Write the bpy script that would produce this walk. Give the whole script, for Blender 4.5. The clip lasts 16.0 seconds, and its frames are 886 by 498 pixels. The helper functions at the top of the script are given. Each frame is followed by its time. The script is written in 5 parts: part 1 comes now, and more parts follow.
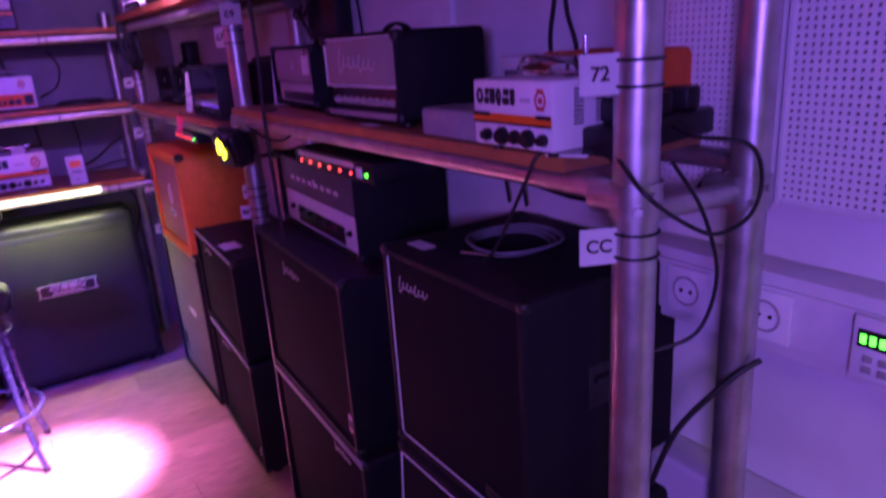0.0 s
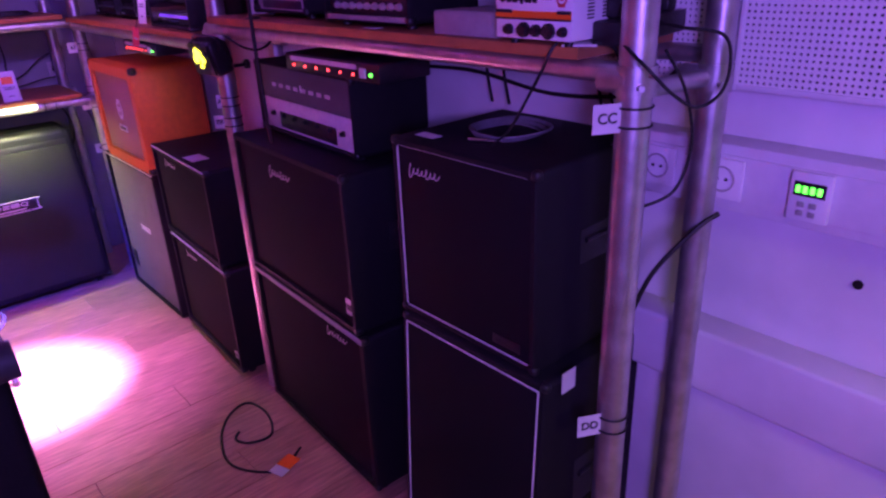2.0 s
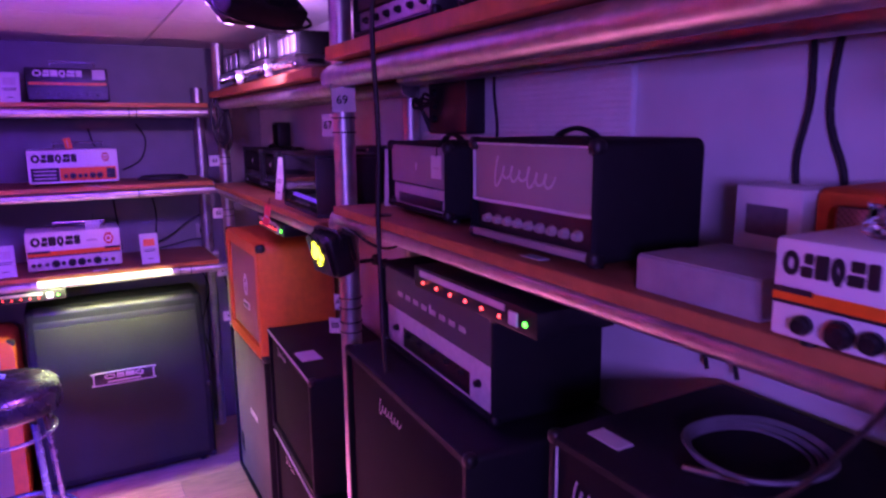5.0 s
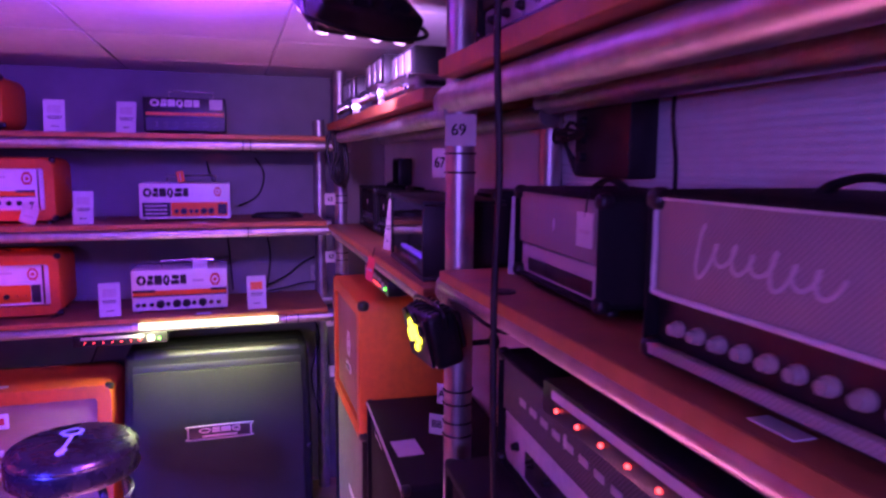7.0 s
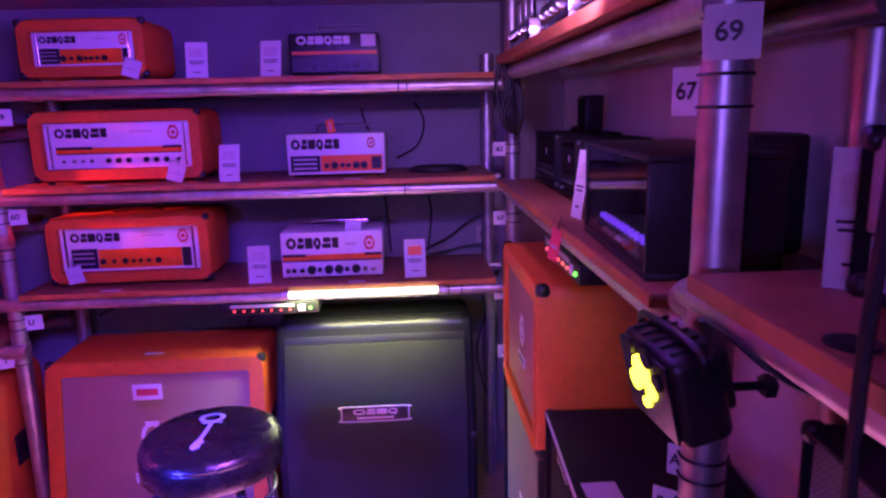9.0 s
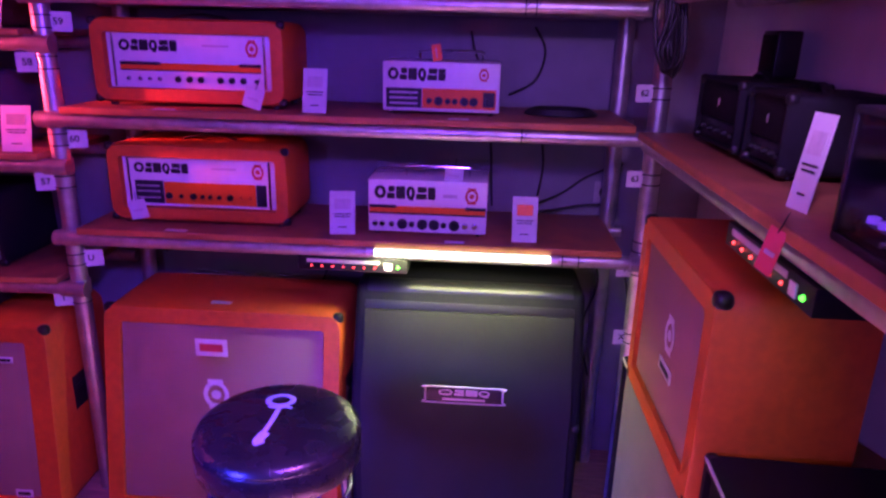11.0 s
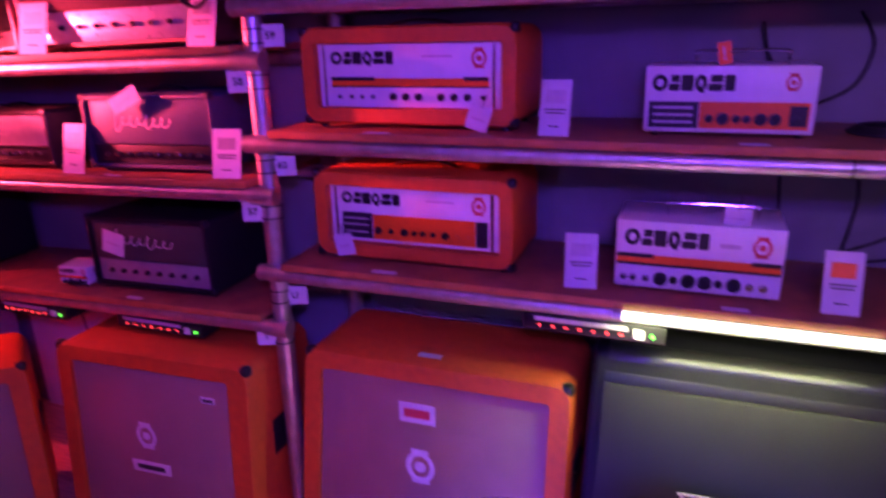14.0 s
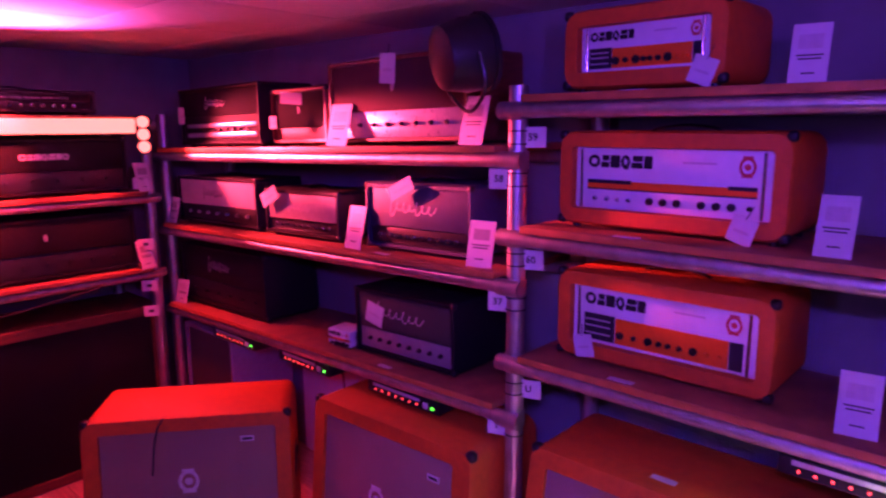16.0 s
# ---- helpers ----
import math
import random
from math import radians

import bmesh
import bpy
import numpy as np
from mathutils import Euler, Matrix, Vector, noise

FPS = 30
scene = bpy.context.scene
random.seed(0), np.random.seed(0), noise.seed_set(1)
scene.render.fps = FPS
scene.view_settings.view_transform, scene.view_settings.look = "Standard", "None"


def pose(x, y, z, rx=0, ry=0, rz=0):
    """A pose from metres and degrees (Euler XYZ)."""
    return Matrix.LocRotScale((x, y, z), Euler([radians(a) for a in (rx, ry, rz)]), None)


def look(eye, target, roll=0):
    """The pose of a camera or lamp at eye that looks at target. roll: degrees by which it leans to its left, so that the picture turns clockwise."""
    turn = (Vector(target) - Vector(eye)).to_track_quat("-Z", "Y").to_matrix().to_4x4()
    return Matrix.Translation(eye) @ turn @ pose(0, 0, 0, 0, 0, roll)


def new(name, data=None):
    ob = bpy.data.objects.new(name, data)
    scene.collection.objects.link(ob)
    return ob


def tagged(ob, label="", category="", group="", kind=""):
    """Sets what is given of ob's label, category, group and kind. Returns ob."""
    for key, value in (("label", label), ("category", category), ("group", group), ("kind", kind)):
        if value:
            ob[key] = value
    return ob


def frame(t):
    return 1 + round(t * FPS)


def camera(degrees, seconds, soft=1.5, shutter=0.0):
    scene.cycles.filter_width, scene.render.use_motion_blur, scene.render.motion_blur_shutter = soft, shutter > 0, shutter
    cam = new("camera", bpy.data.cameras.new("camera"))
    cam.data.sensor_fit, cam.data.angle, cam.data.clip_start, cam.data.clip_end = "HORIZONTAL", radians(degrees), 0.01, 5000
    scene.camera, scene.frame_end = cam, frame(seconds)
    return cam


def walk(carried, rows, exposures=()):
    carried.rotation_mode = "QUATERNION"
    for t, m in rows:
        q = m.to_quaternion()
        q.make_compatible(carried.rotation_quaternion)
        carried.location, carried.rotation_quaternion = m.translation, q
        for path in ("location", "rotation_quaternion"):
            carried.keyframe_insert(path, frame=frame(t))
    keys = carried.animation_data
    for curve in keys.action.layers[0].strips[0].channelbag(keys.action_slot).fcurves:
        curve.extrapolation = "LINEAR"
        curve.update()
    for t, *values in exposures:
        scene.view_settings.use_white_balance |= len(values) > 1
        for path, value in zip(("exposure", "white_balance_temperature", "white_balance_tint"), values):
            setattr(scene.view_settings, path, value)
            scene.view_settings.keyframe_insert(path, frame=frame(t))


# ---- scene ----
cam = camera(66.5, 16.0, soft=2.4, shutter=0.5)

PATH = [
    (0, (0.457, 1.206, 1.624), (1.499, 2.805, 1.025), -3.8),
    (0.5, (0.322, 1.199, 1.644), (1.523, 2.735, 1.196), -4.5),
    (1, (0.2, 1.169, 1.634), (1.492, 2.598, 1.097), -3.9),
    (1.5, (0.154, 1.152, 1.612), (1.39, 2.528, 0.851), -2.3),
    (2, (0.151, 1.152, 1.609), (1.353, 2.535, 0.808), -2.5),
    (2.5, (0.168, 1.182, 1.619), (1.293, 2.653, 0.864), -3.2),
    (3, (0.262, 1.247, 1.638), (1.271, 2.852, 1.0), -1.6),
    (3.5, (0.353, 1.293, 1.646), (1.304, 2.968, 1.108), 0.6),
    (4, (0.419, 1.378, 1.64), (1.349, 3.08, 1.151), -0.9),
    (4.5, (0.446, 1.52, 1.655), (1.417, 3.216, 1.232), -0.4),
    (6.8, (0.721, 2.022, 1.678), (1.332, 3.912, 1.448), 0.3),
    (7, (0.718, 2.08, 1.668), (1.304, 3.975, 1.411), 0.4),
    (7.5, (0.695, 2.234, 1.66), (1.294, 4.109, 1.304), 0.4),
    (8, (0.689, 2.337, 1.658), (1.166, 4.234, 1.242), -1.4),
    (8.5, (0.736, 2.485, 1.655), (0.892, 4.435, 1.235), -2.7),
    (9, (0.776, 2.591, 1.653), (0.878, 4.546, 1.243), -1.4),
    (9.5, (0.74, 2.686, 1.658), (0.789, 4.638, 1.225), -0.2),
    (10, (0.648, 2.801, 1.657), (0.631, 4.749, 1.204), 0.4),
    (12.5, (0.667, 3.295, 1.643), (0.443, 5.091, 0.792), 3.0),
    (13, (0.6, 3.371, 1.636), (0.303, 5.154, 0.78), 2.8),
    (13.5, (0.499, 3.404, 1.644), (0.087, 5.21, 0.89), 1.3),
    (14, (0.456, 3.461, 1.659), (-0.213, 5.242, 1.042), -1.4),
    (14.5, (0.415, 3.476, 1.7), (-0.448, 5.204, 1.183), -1.9),
    (15, (0.437, 3.478, 1.691), (-0.606, 5.13, 1.264), -1.2),
    (15.5, (0.451, 3.487, 1.686), (-0.738, 5.048, 1.298), -0.4),
    (16, (0.474, 3.487, 1.691), (-0.85, 4.942, 1.33), -0.3),
]
walk(cam, [(t, look(eye, target, roll)) for t, eye, target, roll in PATH],
     exposures=[(0.0, -0.4), (1.5, -0.15), (3.5, 0.0), (7.0, -0.05), (10.0, -0.25), (12.5, -0.5), (13.5, -0.52), (14.0, -0.58), (15.0, -0.62), (16.0, -0.7)])

# ---- world and lights ----
world = bpy.data.worlds.new("world")
scene.world = world
world.use_nodes = True
world.node_tree.nodes["Background"].inputs[0].default_value = (0.02, 0.012, 0.05, 1)
world.node_tree.nodes["Background"].inputs[1].default_value = 0.05

VIOLET = (0.165, 0.042, 1.0)


def area(name, eye, target, sx, sy, watts, colour, spread=180):
    d = bpy.data.lights.new(name, "AREA")
    d.shape, d.size, d.size_y, d.energy, d.color, d.spread = "RECTANGLE", sx, sy, watts, colour, radians(spread)
    ob = new(name, d)
    ob.matrix_world = look(eye, target)
    return ob


def spot(name, eye, target, watts, colour, degrees, blend=0.4, size=0.03):
    d = bpy.data.lights.new(name, "SPOT")
    d.energy, d.color, d.spot_size, d.spot_blend, d.shadow_soft_size = watts, colour, radians(degrees), blend, size
    ob = new(name, d)
    ob.matrix_world = look(eye, target)
    return ob


# washes: an unseen one added behind the walk's start, one over the right rack
area("wash_fill_rear", (-0.5, 0.35, 1.75), (1.4, 2.0, 1.1), 0.4, 0.3, 24, (0.29, 0.13, 1.0), 125)
# weak warm fill, added with no known lamp, to warm the near posts
area("warm_fill_rear", (0.6, -0.45, 1.95), (1.4, 0.9, 0.3), 0.5, 0.3, 3.4, (1.0, 0.74, 0.45), 80)
area("wash_light_rack", (0.60, 3.15, 2.03), (-0.45, 5.0, 0.55), 0.3, 0.2, 28, VIOLET, 100)
spot("wash_light_up", (0.80, 3.55, 1.84), (0.3, 3.8, 2.4), 100, (0.25, 0.042, 1.0), 155, 0.9, 0.06)
# the white-pink spot on the floor, from the fixture over the right rack
spot("floor_spot", (0.84, 3.62, 1.90), (0.37, 4.10, 0.0), 5200, (0.55, 0.22, 1.0), 27, 0.8, 0.04)
spot("floor_halo", (0.84, 3.60, 1.90), (0.40, 4.05, 0.0), 420, (0.58, 0.12, 1.0), 52, 1.0, 0.04)
spot("rack_spot", (0.99, 3.66, 1.91), (1.2, 4.1, 1.85), 36, (0.55, 0.24, 1.0), 95, 0.6, 0.03)
# blue beam across the room, its source unseen, placed for the stool's blue sheen
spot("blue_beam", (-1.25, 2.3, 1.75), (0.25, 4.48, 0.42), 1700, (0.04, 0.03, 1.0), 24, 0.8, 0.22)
# red lamps at the left rack, plus added fills sideways and upward
spot("red_spot", (-2.66, 4.66, 1.76), (-1.35, 5.14, 1.55), 1700, (1.0, 0.055, 0.14), 22, 0.5, 0.03)
spot("red_spot_wide", (-2.84, 4.66, 1.80), (-1.86, 5.34, 1.45), 620, (1.0, 0.05, 0.11), 44, 0.7, 0.03)
spot("red_spot_low", (-2.66, 4.80, 1.68), (-2.35, 4.45, 0.60), 150, (1.0, 0.03, 0.06), 105, 0.8, 0.03)
spot("red_fill_side", (-2.42, 4.45, 2.02), (-2.90, 4.10, 1.45), 700, (1.0, 0.03, 0.06), 62, 0.8, 0.03)
spot("red_fill_up", (-2.45, 4.25, 1.80), (-2.33, 4.25, 2.10), 290, (1.0, 0.08, 0.50), 122, 0.8, 0.02)
# cool white tube under the lowest shelf
area("tube_light", (0.605, 5.012, 0.975), (0.605, 5.0, 0.5), 0.55, 0.02, 6.6, (0.98, 1.0, 0.48))
spot("yellow_spot", (1.05, 3.55, 1.275), (1.02, 4.6, 0.85), 2.5, (1.0, 0.85, 0.05), 60, 0.8, 0.02)

# ---- materials ----


def material(name, colour, rough=0.5, metal=0.0, scale=30.0, vary=0.15, bump=0.0, bump_scale=200.0, stain=0.0, emit=0.0, grain=None, random_value=0.0, coat=0.0, gloss=0.5):
    m = bpy.data.materials.new(name)
    m.use_nodes = True
    nt = m.node_tree
    ns, ln = nt.nodes, nt.links
    bs = ns["Principled BSDF"]
    bs.inputs["Roughness"].default_value, bs.inputs["Metallic"].default_value = rough, metal
    bs.inputs["Coat Weight"].default_value = coat
    bs.inputs["Specular IOR Level"].default_value = gloss
    co = ns.new("ShaderNodeTexCoord")
    mp = ns.new("ShaderNodeMapping")
    ln.new(co.outputs["Object"], mp.inputs[0])
    if grain:
        mp.inputs["Scale"].default_value = grain
    no = ns.new("ShaderNodeTexNoise")
    no.inputs["Scale"].default_value, no.inputs["Detail"].default_value = scale, 6
    ln.new(mp.outputs[0], no.inputs["Vector"])
    ra = ns.new("ShaderNodeValToRGB")
    lo = [max(0, c * (1 - vary)) for c in colour]
    hi = [min(1, c * (1 + vary)) for c in colour]
    ra.color_ramp.elements[0].position, ra.color_ramp.elements[1].position = 0.3, 0.7
    ra.color_ramp.elements[0].color, ra.color_ramp.elements[1].color = (*lo, 1), (*hi, 1)
    ln.new(no.outputs[0], ra.inputs[0])
    out = ra.outputs[0]
    if stain:
        n2 = ns.new("ShaderNodeTexNoise")
        n2.inputs["Scale"].default_value, n2.inputs["Detail"].default_value = 3.0, 4
        ln.new(co.outputs["Object"], n2.inputs["Vector"])
        r2 = ns.new("ShaderNodeMapRange")
        r2.inputs[1].default_value, r2.inputs[2].default_value = 0.35, 0.7
        r2.inputs[3].default_value, r2.inputs[4].default_value = 1.0 - stain, 1.0
        ln.new(n2.outputs[0], r2.inputs[0])
        hs = ns.new("ShaderNodeHueSaturation")
        ln.new(r2.outputs[0], hs.inputs["Value"])
        ln.new(out, hs.inputs["Color"])
        out = hs.outputs[0]
    if random_value:
        oi = ns.new("ShaderNodeObjectInfo")
        r3 = ns.new("ShaderNodeMapRange")
        r3.inputs[3].default_value, r3.inputs[4].default_value = 1 - random_value, 1 + random_value
        ln.new(oi.outputs["Random"], r3.inputs[0])
        h3 = ns.new("ShaderNodeHueSaturation")
        ln.new(r3.outputs[0], h3.inputs["Value"])
        ln.new(out, h3.inputs["Color"])
        out = h3.outputs[0]
    ln.new(out, bs.inputs["Base Color"])
    rr = ns.new("ShaderNodeMapRange")
    rr.inputs[3].default_value, rr.inputs[4].default_value = max(0, rough - 0.1), min(1, rough + 0.12)
    ln.new(no.outputs[0], rr.inputs[0])
    ln.new(rr.outputs[0], bs.inputs["Roughness"])
    if bump:
        nb = ns.new("ShaderNodeTexNoise")
        nb.inputs["Scale"].default_value, nb.inputs["Detail"].default_value = bump_scale, 3
        ln.new(mp.outputs[0], nb.inputs["Vector"])
        bu = ns.new("ShaderNodeBump")
        bu.inputs["Strength"].default_value, bu.inputs["Distance"].default_value = bump, 0.002
        ln.new(nb.outputs[0], bu.inputs["Height"])
        ln.new(bu.outputs[0], bs.inputs["Normal"])
    if emit:
        bs.inputs["Emission Color"].default_value = (*colour, 1)
        bs.inputs["Emission Strength"].default_value = emit
    return m


def cloth(name, a, b, pitch, rough=0.85):
    """Woven cloth: a fine basket weave of two colours."""
    m = bpy.data.materials.new(name)
    m.use_nodes = True
    nt = m.node_tree
    ns, ln = nt.nodes, nt.links
    bs = ns["Principled BSDF"]
    bs.inputs["Roughness"].default_value = rough
    bs.inputs["Specular IOR Level"].default_value = 0.2
    co = ns.new("ShaderNodeTexCoord")
    ch = ns.new("ShaderNodeTexChecker")
    ch.inputs["Scale"].default_value = 1.0 / pitch
    ch.inputs["Color1"].default_value, ch.inputs["Color2"].default_value = (*a, 1), (*b, 1)
    mp = ns.new("ShaderNodeMapping")
    mp.inputs["Location"].default_value = (0.0011, 0.0013, 0.0017)
    ln.new(co.outputs["Object"], mp.inputs[0])
    ln.new(mp.outputs[0], ch.inputs[0])
    no = ns.new("ShaderNodeTexNoise")
    no.inputs["Scale"].default_value = 9.0
    ln.new(co.outputs["Object"], no.inputs["Vector"])
    mr = ns.new("ShaderNodeMapRange")
    mr.inputs[3].default_value, mr.inputs[4].default_value = 0.82, 1.15
    ln.new(no.outputs[0], mr.inputs[0])
    hs = ns.new("ShaderNodeHueSaturation")
    ln.new(mr.outputs[0], hs.inputs["Value"])
    ln.new(ch.outputs[0], hs.inputs["Color"])
    ln.new(hs.outputs[0], bs.inputs["Base Color"])
    bu = ns.new("ShaderNodeBump")
    bu.inputs["Strength"].default_value, bu.inputs["Distance"].default_value = 0.5, 0.001
    ln.new(ch.outputs["Fac"], bu.inputs["Height"])
    ln.new(bu.outputs[0], bs.inputs["Normal"])
    return m


def lamp_material(name, colour, strength):
    m = bpy.data.materials.new(name)
    m.use_nodes = True
    bs = m.node_tree.nodes["Principled BSDF"]
    bs.inputs["Base Color"].default_value = (*colour, 1)
    bs.inputs["Emission Color"].default_value = (*colour, 1)
    bs.inputs["Emission Strength"].default_value = strength
    return m


def clear(name, colour, rough=0.02):
    m = bpy.data.materials.new(name)
    m.use_nodes = True
    bs = m.node_tree.nodes["Principled BSDF"]
    bs.inputs["Base Color"].default_value = (*colour, 1)
    bs.inputs["Roughness"].default_value = rough
    bs.inputs["Transmission Weight"].default_value = 1.0
    bs.inputs["IOR"].default_value = 1.15
    return m


WHITE_WALL = material("white_wall_paint", (0.78, 0.77, 0.76), 0.6, 0, 6, 0.05, 0.25, 120, 0.12)
GREY_WALL = material("grey_wall_paint", (0.25, 0.25, 0.265), 0.7, 0, 8, 0.08, 0.3, 90, 0.2)
CEILING = material("ceiling_tile", (0.72, 0.71, 0.70), 0.8, 0, 40, 0.06, 0.5, 150, 0.1)
tree = CEILING.node_tree
shade, geo, tone = tree.nodes.new("ShaderNodeHueSaturation"), tree.nodes.new("ShaderNodeNewGeometry"), tree.nodes.new("ShaderNodeMapRange")
tone.inputs[3].default_value, tone.inputs[4].default_value = 0.72, 1.12
base_in = tree.nodes["Principled BSDF"].inputs["Base Color"]
tree.links.new(base_in.links[0].from_socket, shade.inputs["Color"])
tree.links.new(geo.outputs["Random Per Island"], tone.inputs[0])
tree.links.new(tone.outputs[0], shade.inputs["Value"])
tree.links.new(shade.outputs[0], base_in)
LAMINATE = material("oak_laminate", (0.48, 0.28, 0.16), 0.42, 0, 9, 0.28, 0.15, 60, 0.12, grain=(1.0, 9.0, 1.0), random_value=0.14)
SHELF_WOOD = material("brown_shelf_board", (0.30, 0.115, 0.05), 0.5, 0, 12, 0.25, 0.2, 90, 0.2)
EDGE_WOOD = material("orange_board_edge", (0.46, 0.17, 0.05), 0.55, 0, 20, 0.2, 0.2, 120, 0.15)
STEEL = material("galvanised_steel", (0.60, 0.59, 0.57), 0.40, 0.9, 25, 0.18, 0.12, 60, 0.2)
CHROME = material("chrome", (0.75, 0.75, 0.77), 0.12, 1.0, 30, 0.06)
BLACK_TOLEX = material("black_tolex", (0.0085, 0.0085, 0.010), 0.6, 0, 60, 0.25, 0.6, 420, 0.1, gloss=0.2)
ORANGE_TOLEX = material("orange_tolex", (0.68, 0.125, 0.016), 0.5, 0, 40, 0.1, 0.6, 420, 0.14)
GREY_TOLEX = material("grey_tolex", (0.36, 0.34, 0.33), 0.6, 0, 40, 0.1, 0.5, 420, 0.1)
BASKET = cloth("tan_basket_cloth", (0.42, 0.27, 0.20), (0.26, 0.15, 0.11), 0.004)
BLACK_CLOTH = cloth("black_grille_cloth", (0.008, 0.0075, 0.0085), (0.004, 0.004, 0.0045), 0.004)
OLIVE_CLOTH = cloth("dark_grille_cloth", (0.070, 0.070, 0.052), (0.040, 0.040, 0.030), 0.004)
RED_CLOTH = cloth("dark_red_grille_cloth", (0.10, 0.045, 0.04), (0.06, 0.026, 0.024), 0.004)
GREY_CLOTH = cloth("grey_grille_cloth", (0.22, 0.21, 0.19), (0.15, 0.14, 0.13), 0.004)
CREAM_CLOTH = cloth("taupe_grille_cloth", (0.40, 0.34, 0.31), (0.29, 0.245, 0.225), 0.003)
PALE_CLOTH = cloth("pale_woven_cloth", (0.56, 0.50, 0.46), (0.44, 0.38, 0.35), 0.003)
GREY_MESH = cloth("grey_metal_mesh", (0.15, 0.15, 0.14), (0.07, 0.07, 0.065), 0.004, 0.6)
MESH_CLOTH = cloth("charcoal_grille_cloth", (0.038, 0.039, 0.030), (0.020, 0.0205, 0.016), 0.004)
BLACK_VINYL = material("smooth_black_vinyl", (0.010, 0.010, 0.011), 0.32, 0, 60, 0.2, 0.25, 420, 0.1)
DESK_GREY = material("dark_grey_laminate", (0.045, 0.045, 0.05), 0.45, 0, 40, 0.15, 0.2, 300, 0.15)
BLACK = material("black_plastic", (0.012, 0.012, 0.013), 0.4, 0, 50, 0.2, 0.2, 200)
RUBBER = material("black_cable_rubber", (0.010, 0.010, 0.011), 0.55, 0, 50, 0.2)
LEAD_GREY = material("grey_cable_rubber", (0.13, 0.13, 0.14), 0.5, 0, 50, 0.2)
DARK_METAL = material("black_metal", (0.02, 0.02, 0.022), 0.35, 0.3, 50, 0.2, 0.2, 200, 0.1)
WHITE_PANEL = material("white_enamel_panel", (0.80, 0.79, 0.77), 0.35, 0, 30, 0.04, 0.05, 200, 0.05)
ORANGE_PRINT = material("orange_print", (0.85, 0.16, 0.01), 0.4, 0, 50, 0.06)
NAVY_PRINT = material("dark_print", (0.015, 0.015, 0.022), 0.4, 0, 50, 0.1)
INK = material("black_ink", (0.012, 0.011, 0.012), 0.5, 0, 60, 0.1)
PALE_PRINT = material("pale_print", (0.55, 0.50, 0.50), 0.5, 0, 60, 0.1)
RED_PRINT = material("red_print", (0.55, 0.06, 0.06), 0.5, 0, 60, 0.1)
PAPER = material("white_paper", (0.66, 0.65, 0.64), 0.7, 0, 30, 0.05, 0.1, 80, 0.06)
WHITE_PLASTIC = material("white_plastic", (0.76, 0.76, 0.75), 0.35, 0, 30, 0.04, 0.05, 120, 0.05)
CREAM_PLASTIC = material("cream_plastic", (0.40, 0.35, 0.31), 0.4, 0, 30, 0.08)
PIPING = material("white_piping", (0.66, 0.65, 0.64), 0.5, 0, 60, 0.1)
SILVER = material("silver_plate", (0.62, 0.62, 0.63), 0.3, 0.7, 60, 0.1)
VINYL = material("black_vinyl", (0.012, 0.012, 0.014), 0.26, 0, 25, 0.2, 0.25, 70, 0.1)
BLUE_PRINT = material("lilac_print", (0.55, 0.55, 0.72), 0.5, 0, 60, 0.1)
STOOL_STEEL = material("dark_blue_steel_tube", (0.10, 0.10, 0.16), 0.25, 0.7, 30, 0.1)
RED_TAG = material("red_tag", (0.75, 0.10, 0.12), 0.6, 0, 30, 0.1)
BROWN_WOOD = material("brown_stained_wood", (0.16, 0.05, 0.022), 0.45, 0, 14, 0.3, 0.2, 90, 0.1, grain=(1, 1, 6))
BLUE_TOLEX = material("dark_blue_tolex", (0.03, 0.045, 0.085), 0.5, 0, 40, 0.15, 0.5, 420)
COPPER_PANEL = material("silver_grey_panel", (0.40, 0.37, 0.36), 0.35, 0.4, 40, 0.1)
ACRYLIC = clear("clear_acrylic", (0.97, 0.97, 1.0))
TUBE_GLOW = lamp_material("cool_white_tube_glow", (0.96, 1.0, 0.80), 6.0)
RED_GLOW = lamp_material("red_led_glow", (1.0, 0.05, 0.06), 6.0)
# for the red lamps, and for the lit shelf edge drawn as a glow
RED_HOT = lamp_material("red_lamp_and_lit_edge_glow", (1.0, 0.13, 0.12), 6.5)
GREEN_GLOW = lamp_material("green_led_glow", (0.10, 1.0, 0.06), 5.0)
YELLOW_GLOW = lamp_material("yellow_lamp_glow", (1.0, 0.85, 0.05), 6.0)
VIOLET_GLOW = lamp_material("violet_lamp_glow", (0.70, 0.35, 1.0), 7.0)
LILAC_GLOW = lamp_material("lilac_valve_glow", (0.24, 0.07, 1.0), 0.75)

# ---- shape helpers ----


def box(bm, x0, x1, y0, y1, z0, z1, bevel=0.0, seg=2):
    """A box between two corners, its edges rounded by bevel metres."""
    t = bmesh.new()
    bmesh.ops.create_cube(t, size=1.0)
    sx, sy, sz = x1 - x0, y1 - y0, z1 - z0
    for v in t.verts:
        v.co = Vector((x0 + (v.co.x + 0.5) * sx, y0 + (v.co.y + 0.5) * sy, z0 + (v.co.z + 0.5) * sz))
    if bevel:
        bmesh.ops.bevel(t, geom=t.edges[:], offset=min(bevel, 0.45 * min(sx, sy, sz)), segments=seg, affect="EDGES", profile=0.5)
    merge(bm, t)
    return bm


def merge(bm, t, m=None):
    if m is not None:
        bmesh.ops.transform(t, matrix=m, verts=t.verts)
    me = bpy.data.meshes.new("tmp")
    t.to_mesh(me)
    t.free()
    bm.from_mesh(me)
    bpy.data.meshes.remove(me)


